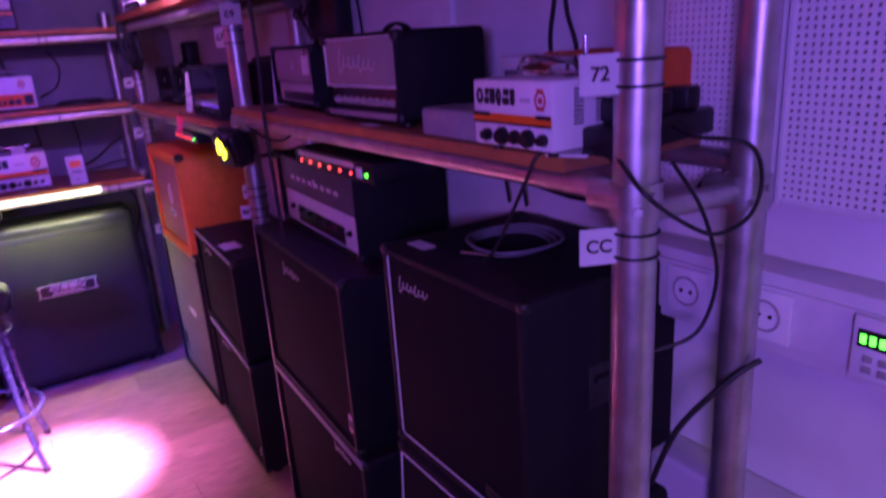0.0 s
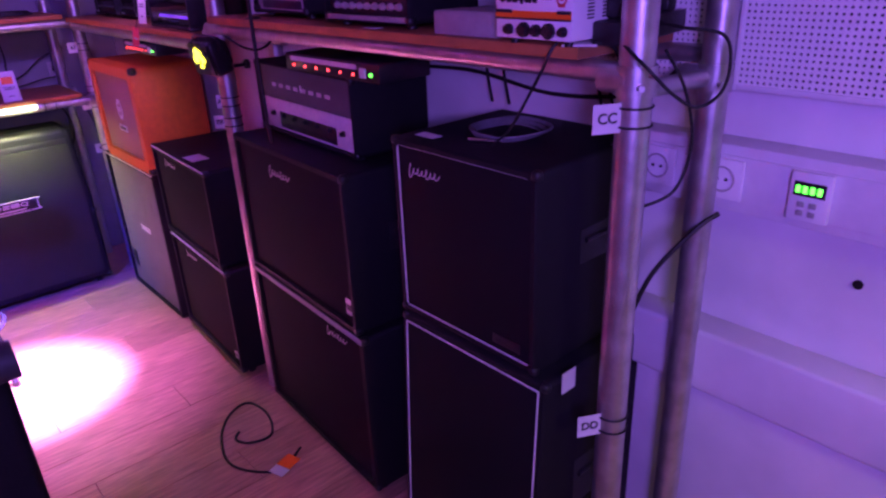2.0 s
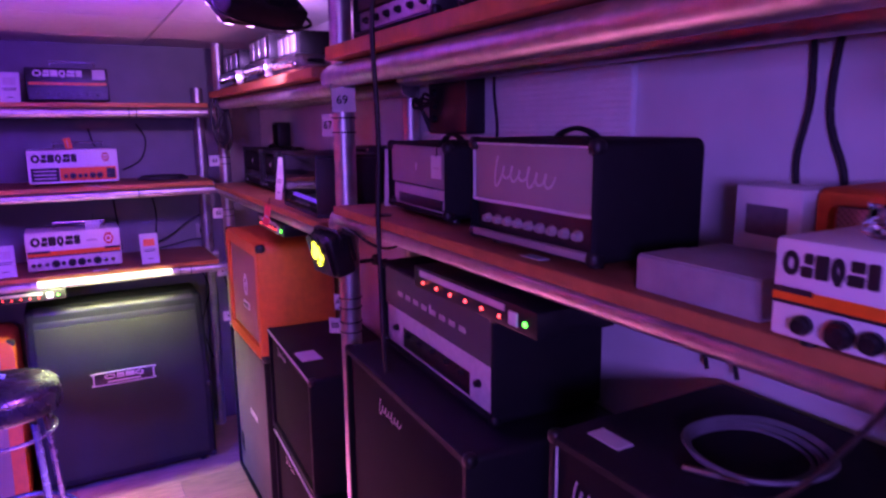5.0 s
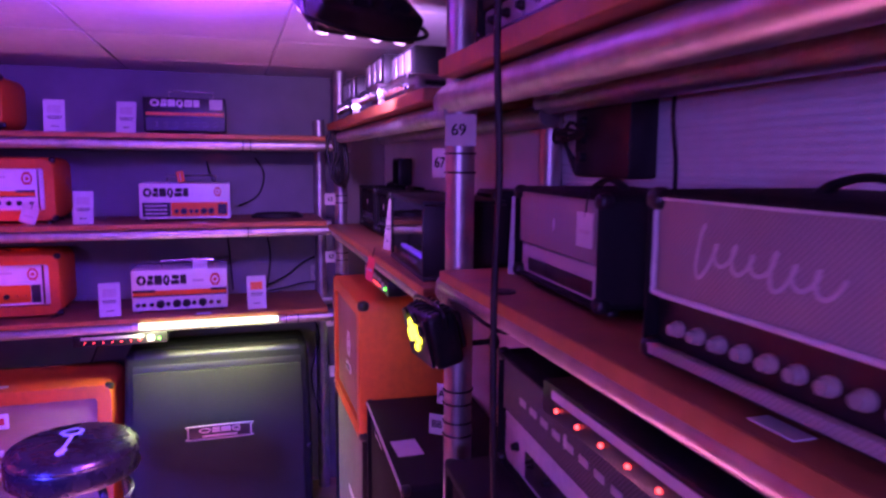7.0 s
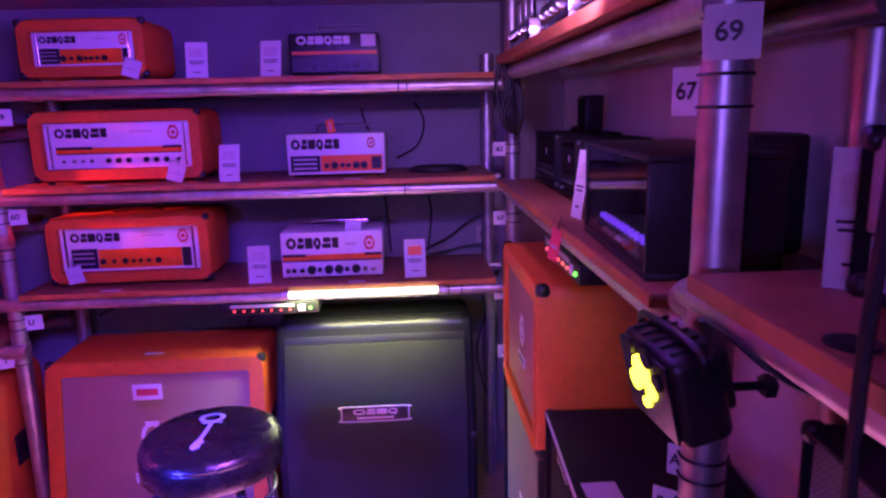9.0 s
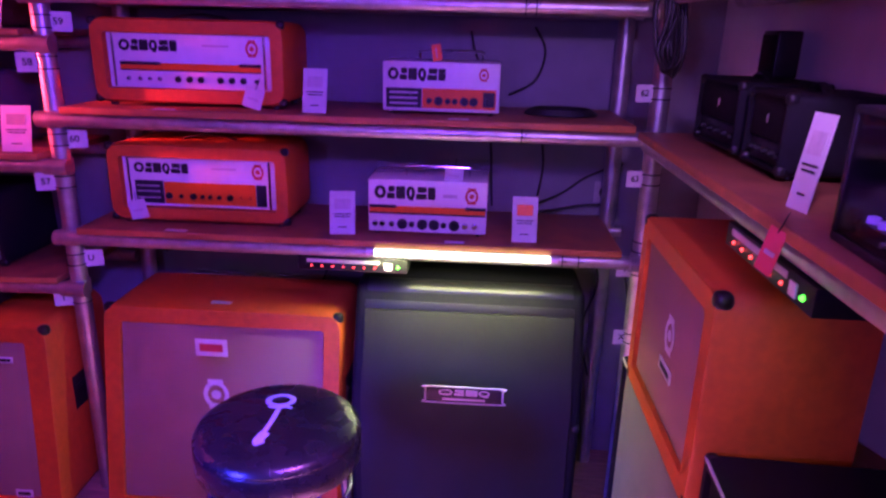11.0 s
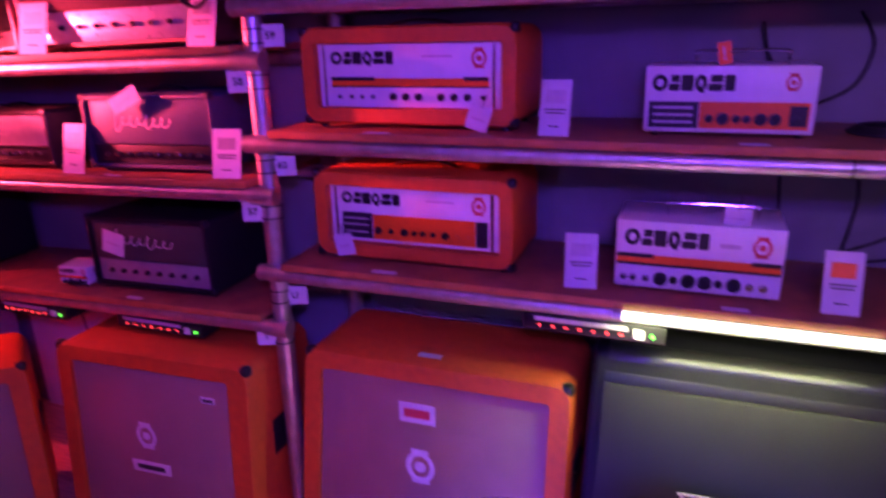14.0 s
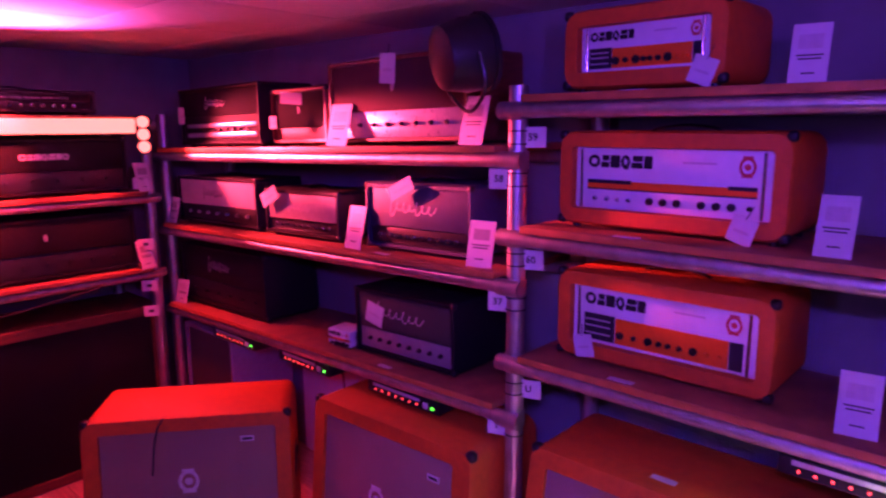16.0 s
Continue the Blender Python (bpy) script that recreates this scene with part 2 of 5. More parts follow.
def rod(bm, a, b, r, seg=14, r2=None):
    """A cylinder or cone from a to b."""
    a, b = Vector(a), Vector(b)
    t = bmesh.new()
    bmesh.ops.create_cone(t, cap_ends=True, segments=seg, radius1=r, radius2=r if r2 is None else r2, depth=(b - a).length)
    q = (b - a).to_track_quat("Z", "Y").to_matrix().to_4x4()
    merge(bm, t, Matrix.Translation((a + b) / 2) @ q)
    return bm


def sweep(bm, pts, r, seg=8, closed=False):
    """A tube of radius r along a smooth line through pts."""
    P = [Vector(p) for p in pts]
    n = len(P)
    line = []
    spans = n if closed else n - 1
    for i in range(spans):
        p0 = P[(i - 1) % n] if closed or i > 0 else P[0]
        p1, p2 = P[i], P[(i + 1) % n]
        p3 = P[(i + 2) % n] if closed or i + 2 < n else P[-1]
        for k in range(6):
            u = k / 6
            line.append(0.5 * (2 * p1 + (p2 - p0) * u + (2 * p0 - 5 * p1 + 4 * p2 - p3) * u * u + (3 * p1 - p0 - 3 * p2 + p3) * u ** 3))
    if not closed:
        line.append(P[-1])
    rings = []
    m = len(line)
    side = None
    for i, p in enumerate(line):
        d = (line[(i + 1) % m] - line[i - 1]) if closed else (line[min(i + 1, m - 1)] - line[max(i - 1, 0)])
        d.normalize()
        if side is None:
            side = d.orthogonal().normalized()
        side = (side - d * side.dot(d)).normalized()
        up = d.cross(side)
        rings.append([bm.verts.new(p + r * (side * math.cos(2 * math.pi * k / seg) + up * math.sin(2 * math.pi * k / seg))) for k in range(seg)])
    for i in range(m if closed else m - 1):
        a, b = rings[i], rings[(i + 1) % m]
        for k in range(seg):
            bm.faces.new((a[k], a[(k + 1) % seg], b[(k + 1) % seg], b[k]))
    if not closed:
        bm.faces.new(rings[0][::-1])
        bm.faces.new(rings[-1])
    return bm


def loop_rect(w, z0, z1, r, y, n=5):
    """Points of an upright rounded rectangle, at depth y."""
    pts = []
    for cx, cz, a0 in ((w / 2 - r, z1 - r, 0), (-w / 2 + r, z1 - r, 90), (-w / 2 + r, z0 + r, 180), (w / 2 - r, z0 + r, 270)):
        for k in range(n):
            a = radians(a0 + 90 * k / (n - 1))
            pts.append((cx + r * math.cos(a), y, cz + r * math.sin(a)))
    return pts


def shell(bm, w, h, d, rim, r, recess, slant=0.0, z0=0.0, rims=None):
    """A cabinet with a rounded outline and a recessed front. slant: how much less deep it is at the top."""
    l, rt, bt, tp = rims or (rim, rim, rim, rim)
    ri = 0.012
    iw = w - l - rt
    loops = [loop_rect(w, z0, z0 + h, r, d), loop_rect(w, z0, z0 + h, r, 0.008),
             loop_rect(w - 0.012, z0 + 0.006, z0 + h - 0.006, max(r - 0.006, 0.004), 0.0)]
    for y in (0.0, recess):
        loops.append([(x + (l - rt) / 2, yy, z) for x, yy, z in loop_rect(iw, z0 + bt, z0 + h - tp, ri, y)])
    rings = []
    for i, lp in enumerate(loops):
        rings.append([bm.verts.new((x, y + (0 if i == 0 else slant * (z - z0) / h), z)) for x, y, z in lp])
    for a, b in zip(rings, rings[1:]):
        n = len(a)
        for k in range(n):
            bm.faces.new((a[k], b[k], b[(k + 1) % n], a[(k + 1) % n]))
    bm.faces.new(rings[0])
    bm.faces.new(rings[-1][::-1])
    return bm


def part(name, bm, mat, parent, label="", smooth=True):
    """Links a bmesh as one mesh object under a thing or a part."""
    me = bpy.data.meshes.new(name)
    bmesh.ops.recalc_face_normals(bm, faces=bm.faces)
    bm.to_mesh(me)
    bm.free()
    me.materials.append(mat)
    if smooth:
        me.polygons.foreach_set("use_smooth", [True] * len(me.polygons))
        me.set_sharp_from_angle(angle=radians(38))
    ob = new(name, me)
    ob.parent = parent
    if label:
        tagged(ob, label)
    return ob


def thing(name, m, label, category, group="", kind=""):
    ob = new(name)
    ob.empty_display_size = 0.05
    ob.matrix_basis = m
    return tagged(ob, label, category, group, kind)


def solid(name, bm, mat, label, category="", kind="structure", m=None):
    ob = part(name, bm, mat, None, label)
    if m is not None:
        ob.matrix_basis = m
    return tagged(ob, label, category, "", kind)


def letters(name, text, size, mat, parent, m):
    """Flat lettering, a little raised, in the local x-z plane."""
    cu = bpy.data.curves.new("letters", "FONT")
    cu.body, cu.size, cu.align_x, cu.align_y, cu.extrude = text, size, "CENTER", "CENTER", 0.0004
    cu.offset = size * 0.022
    ob = bpy.data.objects.new("letters", cu)
    scene.collection.objects.link(ob)
    dg = bpy.context.evaluated_depsgraph_get()
    me = bpy.data.meshes.new_from_object(ob.evaluated_get(dg))
    bpy.data.objects.remove(ob)
    me.transform(m @ pose(0, 0, 0, 90, 0, 0))
    me.materials.clear()
    me.materials.append(mat)
    out = new(name, me)
    out.parent = parent
    return out


def facing(x, y, z, way):
    """The pose of a thing whose front looks south, west or east."""
    return pose(x, y, z, 0, 0, {"south": 0, "west": -90, "east": 90}[way])

# ---- the room ----
X0, X1, Y0, Y1, CEIL = -3.35, 1.46, -0.9, 5.5, 2.07
solid("wall_north", box(bmesh.new(), X0 - 0.12, X1 + 0.12, Y1, Y1 + 0.12, 0, CEIL + 0.05), GREY_WALL, "grey painted back wall behind the shelf racks", "wall")
solid("wall_east", box(bmesh.new(), X1, X1 + 0.12, Y0, Y1 - 0.003, 0, CEIL + 0.05), WHITE_WALL, "white painted wall behind the amplifier rack", "wall")
solid("wall_west", box(bmesh.new(), X0 - 0.12, X0, Y0, Y1 - 0.003, 0, CEIL + 0.05), GREY_WALL, "grey painted side wall", "wall")
solid("wall_south", box(bmesh.new(), X0 - 0.12, X1 + 0.12, Y0 - 0.12, Y0 - 0.003, 0, CEIL + 0.05), GREY_WALL, "grey painted wall closing the room", "wall")

bm = bmesh.new()
box(bm, X0, X1, Y0, Y1, CEIL + 0.012, CEIL + 0.05)
nx, ny = 8, 11
for i in range(nx):
    for j in range(ny):
        xa, ya = X0 + 0.03 + i * 0.6, Y0 + 0.02 + j * 0.6
        xb, yb = min(xa + 0.594, X1 - 0.002), min(ya + 0.594, Y1 - 0.002)
        if xb - xa > 0.05 and yb - ya > 0.05:
            box(bm, xa, xb, ya, yb, CEIL, CEIL + 0.012, 0.003, 1)
solid("ceiling", bm, CEILING, "white suspended ceiling tiles with thin joints", "ceiling")

floor = solid("floor", box(bmesh.new(), X0, X1, Y0, Y1, -0.06, -0.012), BROWN_WOOD, "light oak laminate floor boards", "floor")

# white cladding of the east wall beside the rack
solid("wall_plinth", box(bmesh.new(), 1.400, X1 - 0.003, Y0, 1.95, 0, 0.70, 0.006), WHITE_WALL, "white boxed-in lower wall under a ledge", "wall")
solid("wall_ledge", box(bmesh.new(), 1.372, X1 - 0.003, Y0, 1.95, 0.702, 0.850, 0.010, 3), WHITE_WALL, "white painted ledge along the lower wall", "wall")
duct = thing("cable_duct", pose(0, 0, 0), "white plastic dado cable duct on the wall", "cable duct")
part("duct_body", box(bmesh.new(), 1.385, X1 - 0.003, Y0, 1.98, 1.124, 1.256, 0.006), WHITE_PLASTIC, duct)
part("duct_lid", box(bmesh.new(), 1.378, 1.3845, Y0, 1.98, 1.145, 1.236, 0.002), WHITE_PLASTIC, duct)


def socket(y, z):
    ob = thing("wall_socket", facing(1.377, y, z, "west"), "white round mains socket set in the cable duct", "socket", "sockets in the duct")
    part("plate", box(bmesh.new(), -0.04, 0.04, -0.008, 0.0, -0.04, 0.04, 0.004), WHITE_PLASTIC, ob)
    b = bmesh.new()
    sweep(b, [(0.024 * math.cos(a), -0.009, 0.024 * math.sin(a)) for a in [k * math.pi / 4 for k in range(8)]], 0.002, 6, True)
    part("rim", b, GREY_TOLEX, ob)
    b = bmesh.new()
    rod(b, (-0.009, -0.0095, 0), (-0.009, -0.005, 0), 0.0035, 8)
    rod(b, (0.009, -0.0095, 0), (0.009, -0.005, 0), 0.0035, 8)
    part("pin_holes", b, INK, ob)


socket(1.729, 1.191)
socket(1.869, 1.191)

ob = thing("energy_meter", facing(1.377, 1.567, 1.190, "west"), "white built-in meter with a lit green digital display", "meter")
part("housing", box(bmesh.new(), -0.035, 0.035, -0.012, 0.0, -0.045, 0.045, 0.004), WHITE_PLASTIC, ob)
part("screen", box(bmesh.new(), -0.027, 0.027, -0.0135, -0.012, 0.002, 0.028, 0.001), BLACK, ob)
for k in range(4):
    part("digit", box(bmesh.new(), -0.023 + k * 0.0122, -0.0155 + k * 0.0122, -0.0145, -0.0135, 0.008, 0.021), GREEN_GLOW, ob, "glowing green digit")
for k in range(4):
    part("button", box(bmesh.new(), -0.017 + (k % 2) * 0.02, -0.005 + (k % 2) * 0.02, -0.0155, -0.012, -0.034 + (k // 2) * 0.016, -0.024 + (k // 2) * 0.016, 0.001), GREY_TOLEX, ob)

ob = thing("wall_screw", facing(1.459, 1.486, 1.015, "west"), "small dark screw head in the white wall", "screw")
part("head", rod(bmesh.new(), (0, -0.004, 0), (0, 0, 0), 0.009, 12), DARK_METAL, ob)


def pegboard(y0, y1, z0, z1, step=0.0112):
    """A perforated panel: each hole is an open cup."""
    ny, nz = int((y1 - y0) / step), int((z1 - z0) / step)
    vs, fs = [], []
    hr, hb, n = step * 0.24, 0.004, 8
    for i in range(ny):
        for j in range(nz):
            cy, cz = y0 + (i + 0.5) * step, z0 + (j + 0.5) * step
            o = len(vs)
            for k in range(n):
                a = math.pi / 4 * k
                q = max(abs(math.cos(a)), abs(math.sin(a)))
                vs.append((0, cy + step / 2 * math.cos(a) / q, cz + step / 2 * math.sin(a) / q))
            for dx in (0.0, hb):
                for k in range(n):
                    a = math.pi / 4 * k
                    vs.append((dx, cy + hr * math.cos(a), cz + hr * math.sin(a)))
            for k in range(n):
                k2 = (k + 1) % n
                fs.append((o + k, o + n + k, o + n + k2, o + k2))
                fs.append((o + n + k, o + 2 * n + k, o + 2 * n + k2, o + n + k2))
    me = bpy.data.meshes.new("perforated_sheet")
    me.from_pydata(vs, [], fs)
    me.materials.append(WHITE_PANEL)
    return me, y0 + ny * step, z0 + nz * step


for y0, y1 in ((0.98, 1.745), (1.765, 2.06)):
    ob = thing("perforated_panel", pose(1.405, 0, 0), "white perforated metal acoustic panel on the wall", "panel", "perforated panels")
    me, ye, ze = pegboard(y0, y1, 1.364, 2.03)
    sh = new("perforated_sheet", me)
    sh.parent = ob
    part("backing", box(bmesh.new(), 0.006, 0.05, y0, ye, 1.364, ze, 0.001), INK, ob)
    b = bmesh.new()
    box(b, -0.002, 0.05, y0 - 0.008, y0, 1.354, ze + 0.008, 0.001)
    box(b, -0.002, 0.05, ye, ye + 0.008, 1.354, ze + 0.008, 0.001)
    box(b, -0.002, 0.05, y0, ye, 1.354, 1.364, 0.001)
    part("frame", b, WHITE_PLASTIC, ob)

# ribbed panel behind the rack post
ob = thing("ribbed_panel", pose(1.447, 0, 0), "white wall panel with fine horizontal ribs", "panel")
part("sheet", box(bmesh.new(), 0.0, 0.012, 2.62, 3.60, 1.46, 2.02, 0.001), WHITE_PANEL, ob)
b = bmesh.new()
for k in range(46):
    box(b, -0.003, 0.001, 2.62, 3.60, 1.463 + 0.012 * k, 1.470 + 0.012 * k, 0.001, 1)
tagged(part("ribs", b, WHITE_PANEL, ob), kind="stuff")

# ---- scaffold racks ----


def clamp(parent, x, y, z, r, axis):
    """A two-piece pipe clamp with its bolt; a number for axis gives the radius of a rail along y."""
    b = bmesh.new()
    rod(b, (x, y, z - 0.024), (x, y, z + 0.024), r + 0.005, 18)
    if axis == "x":
        rod(b, (x - 0.04, y - 0.03, z), (x + 0.04, y - 0.03, z), 0.0255, 16)
    else:
        rod(b, (x - 0.012, y, z), (x - 0.012, y + 0.055, z), axis + 0.004, 16)
    rod(b, (x - r * 0.75, y - r * 0.75, z - 0.008), (x - r * 0.75 - 0.012, y - r * 0.75 - 0.012, z - 0.008), 0.006, 6)
    rod(b, (x - r * 0.3, y - r, z + 0.010), (x - r * 0.3, y - r - 0.010, z + 0.010), 0.005, 6)
    part("clamp", b, STEEL, parent)


def rack(label, posts, rails, clamps):
    ob = thing("scaffold_rack", pose(0, 0, 0), label, "rack", "scaffold racks")
    for x, y, z0, z1, r in posts:
        part("post", rod(bmesh.new(), (x, y, z0), (x, y, z1), r, 24), STEEL, ob)
    for a, b, r in rails:
        part("rail", rod(bmesh.new(), a, b, r, 20), STEEL, ob)
    for c in clamps:
        clamp(ob, *c)
    return ob


def board(x0, x1, y0, y1, top, edge, thick=0.022):
    """A shelf board; edge names the side that shows its cut edge."""
    ob = thing("shelf_board", pose((x0 + x1) / 2, (y0 + y1) / 2, top), "brown wooden shelf board resting on steel rails", "shelf", "shelf boards")
    w, d = (x1 - x0) / 2, (y1 - y0) / 2
    part("plank", box(bmesh.new(), -w, w, -d, d, -thick, 0, 0.003), SHELF_WOOD, ob)
    if edge == "west":
        part("edge_strip", box(bmesh.new(), -w - 0.003, -w, -d, d, -thick + 0.001, -0.001, 0.001), EDGE_WOOD, ob)
    elif edge == "south":
        part("edge_strip", box(bmesh.new(), -w, w, -d - 0.003, -d, -thick + 0.001, -0.001, 0.001), EDGE_WOOD, ob)
    return ob


RA, RB = (0.98, 1.365, 1.73), (0.80, 1.215, 1.59)
pr, rr = 0.028, 0.021
SAG = 0.022  # the long shelves drop a little towards the corner
rack("galvanised scaffold pipe rack along the back wall",
     [(-0.69, 5.09, 0, 1.80, pr), (1.17, 5.08, 0, 2.05, pr), (-0.62, 5.43, 0, 1.86, pr), (1.12, 5.43, 0, 1.86, pr), (-2.90, 5.10, 0, 1.75, pr), (-2.86, 5.44, 0, 1.75, pr)],
     [((-0.69, 5.055, z), (1.17, 5.055, z), rr) for z in RA] + [((-0.69, 5.42, z), (1.17, 5.42, z), rr) for z in RA]
     + [((-2.92, y, z - 2.18 * SAG), (-0.66, y, z + 0.08 * SAG), rr) for z in RB for y in (5.065, 5.42)],
     [(-0.69, 5.09, z, pr, "x") for z in RA + RB] + [(1.17, 5.08, z, pr, "x") for z in RA])
for z in RA:
    board(-0.64, 1.10, 5.035, 5.47, z + rr + 0.022, "south")
for z in RB:
    shelf = board(-2.86, -0.74, 5.045, 5.47, z + rr + 0.022 - 1.06 * SAG, "south")
    shelf.matrix_basis = shelf.matrix_basis @ pose(0, 0, 0, 0, -math.degrees(math.atan(SAG)), 0)

rack("galvanised scaffold pipe rack along the amplifier wall",
     [(1.145, 1.79, 0, 2.05, 0.030), (1.165, 3.41, 0, 2.05, 0.030), (1.345, 1.755, 0, 2.05, 0.027), (1.413, 3.50, 0.0, 2.05, 0.027)],
     [((1.132, 1.79, 1.415), (1.132, 3.41, 1.415), 0.018), ((1.40, 1.80, 1.415), (1.40, 3.43, 1.415), 0.018),
      ((1.145, 3.40, 1.352), (1.145, 5.06, 1.352), 0.022), ((1.40, 3.40, 1.352), (1.40, 5.06, 1.352), 0.022),
      ((1.15, 1.80, 1.795), (1.15, 3.43, 1.795), 0.030), ((1.36, 1.80, 1.795), (1.36, 3.43, 1.795), 0.026),
      ((1.15, 3.40, 1.765), (1.15, 5.06, 1.765), 0.024), ((1.36, 3.40, 1.765), (1.36, 5.06, 1.765), 0.024),
      ((1.145, 1.79, 1.385), (1.345, 1.76, 1.385), 0.016), ((1.165, 3.41, 1.84), (1.413, 3.50, 1.84), 0.022)],
     [(1.145, 1.79, 1.405, 0.030, 0.020), (1.345, 1.755, 1.385, 0.027, 0.018), (1.165, 3.41, 1.39, 0.030, 0.021), (1.165, 3.41, 1.79, 0.030, 0.027)])
board(1.105, 1.44, 1.88, 3.345, 1.455, "west")
board(1.105, 1.44, 3.465, 5.00, 1.397, "west")
board(1.105, 1.44, 1.84, 3.36, 1.862, "west", 0.034)
board(1.105, 1.44, 3.47, 5.00, 1.822, "west", 0.030)

rack("galvanised scaffold pipe rack along the side wall",
     [(-2.87, 4.99, 0, 1.72, 0.026), (-2.87, 3.0, 0, 1.72, 0.026), (-3.25, 4.95, 0, 1.72, 0.026), (-3.25, 3.0, 0, 1.72, 0.026)],
     [((-2.84, 3.0, z), (-2.84, 5.0, z), 0.020) for z in (0.96, 1.34, 1.70)] + [((-3.25, 3.0, z), (-3.25, 5.0, z), 0.020) for z in (0.96, 1.34, 1.70)],
     [(-2.87, 4.99, z, 0.026, 0.02) for z in (0.96, 1.34, 1.70)])
for z in (0.96, 1.34, 1.70):
    board(-3.30, -2.81, 3.02, 4.96, z + 0.042, "east")


def number_card(text, x, y, z, turn, w=0.075, h=0.062, tie=(0.04, 0.0), r=0.03):
    """A white card tied to a post; tie: the way from the card to the post's middle."""
    ob = thing("number_card", pose(x, y, z, 0, 0, turn), "white paper card reading %s tied to a steel post" % text, "label card", "number cards")
    part("card", box(bmesh.new(), -w / 2, w / 2, -0.0008, 0.0008, -h / 2, h / 2), PAPER, ob)
    letters("lettering", text, h * 0.5, INK, ob, Matrix.Translation((-0.004, -0.0015, 0)))
    for dz in (-h * 0.32, h * 0.32):
        b = bmesh.new()
        sweep(b, [(tie[0] + (r + 0.0015) * math.cos(a), tie[1] + (r + 0.0015) * math.sin(a), dz) for a in [k * math.pi / 6 for k in range(12)]], 0.0022, 6, True)
        part("cable_tie", b, BLACK, ob)


def east_card(text, px, py, z, r, turn=-29, side=-1, w=0.060, h=0.050, front=0.3):
    c, s = math.cos(radians(turn)), math.sin(radians(turn))
    off = side * (r + w / 2 - 0.012)
    number_card(text, px + c * off + s * (r * front), py + s * off - c * (r * front), z, turn, w, h, (-off, r * front), r)


east_card("71", 1.145, 1.79, 1.735, 0.030)
east_card("72", 1.145, 1.79, 1.567, 0.030)
east_card("CC", 1.145, 1.79, 1.345, 0.030)
east_card("DD", 1.145, 1.79, 0.715, 0.030)
east_card("69", 1.165, 3.41, 1.73, 0.030, -22, 0.05, 0.062, 0.062, 1.12)
east_card("67", 1.165, 3.41, 1.665, 0.030, -58, -1, 0.05, 0.06)
east_card("AA", 1.165, 3.41, 1.17, 0.030, -40, -0.55, 0.045, 0.045)
east_card("BB", 1.165, 3.41, 1.10, 0.030, -40, -1, 0.045, 0.045)
for t, z, s in (("62", 1.50, -1), ("63", 1.245, -1), ("V", 1.03, 0.6), ("V", 0.955, -1), ("X", 0.72, -0.7)):
    east_card(t, 1.17, 5.08, z, 0.028, 6, s)
for t, z, s in (("59", 1.655, 1), ("58", 1.535, -1), ("60", 1.30, 1), ("57", 1.165, -1), ("U", 0.90, 1), ("T", 0.765, -1)):
    east_card(t, -0.69, 5.09, z, 0.028, 20, s, 0.068, 0.058)
for z in (1.42, 1.12, 0.91, 0.78):
    ob = thing("number_card", pose(-2.82, 4.93, z, 0, 0, 60), "small white paper card tied to the rack post", "label card", "number cards")
    part("card", box(bmesh.new(), -0.035, 0.035, -0.0008, 0.0008, -0.027, 0.027), PAPER, ob)
    part("print_bar", box(bmesh.new(), -0.012, 0.012, -0.0016, -0.0008, -0.007, 0.007), INK, ob)

# ---- parts shared by amplifiers ----


def logo_blocks(parent, cx, y, cz, w, h, mat, n=6, name="logo"):
    """A word mark as a row of plain shapes: rings, arches and bars of uneven width."""
    b = bmesh.new()
    widths = [1.25, 0.9, 1.05, 0.95, 1.2, 0.85, 1.05][:n]
    total = sum(widths)
    x = cx - w / 2
    q = h * 0.115
    for i, share in enumerate(widths):
        sw = w * share / total
        xa, xb, xm = x + sw * 0.05 + q, x + sw * 0.95 - q, x + sw / 2
        lo, hi = cz - h * 0.5 + q, cz + h * 0.5 - q
        if i % 3 == 0:
            sweep(b, [(xm + (xb - xa) / 2 * math.cos(u), y, cz + (hi - lo) / 2 * math.sin(u)) for u in [k * math.pi / 4 for k in range(8)]], q * 1.2, 6, True)
            if i:
                box(b, xm - q, xb, y - q, y + q, lo - h * 0.22, lo, q * 0.4, 1)
        elif i % 3 == 1:
            box(b, xa - q, xb + q, y - q, y + q, lo - q, cz - h * 0.04, q * 0.8, 2)
            box(b, xa, xb + q, y - q, y + q, cz + h * 0.04, hi + q, q * 0.8, 2)
        else:
            box(b, xa - q, xb + q, y - q, y + q, lo - q, hi + q, q * 0.9, 2)
        x += sw
    for v in b.verts:
        v.co.y = y + 0.0002 + (v.co.y - y) * (0.0007 / q)
    return part(name, b, mat, parent)


def logo_script(parent, cx, y, cz, w, h, mat, r, rise=0.0, name="script_logo"):
    """A word mark as one looping stroke."""
    b = bmesh.new()
    pts = []
    heights = (0.55, 0.20, 0.26, 0.17, 0.34, 0.20, 0.22)
    for k in range(57):
        u = k / 56
        a = u * 2 * math.pi * 7 + 1.0
        amp = h * heights[min(6, int(u * 7))]
        lean = 0.35 * amp * math.sin(a)
        pts.append((cx - w / 2 + w * u + 0.24 * w / 7 * math.cos(a) + lean, y, cz + amp * math.sin(a) - rise * u))
    sweep(b, pts, r * 0.68, 6)
    for v in b.verts:
        v.co.y = y + (v.co.y - y) * 0.3
    return part(name, b, mat, parent)


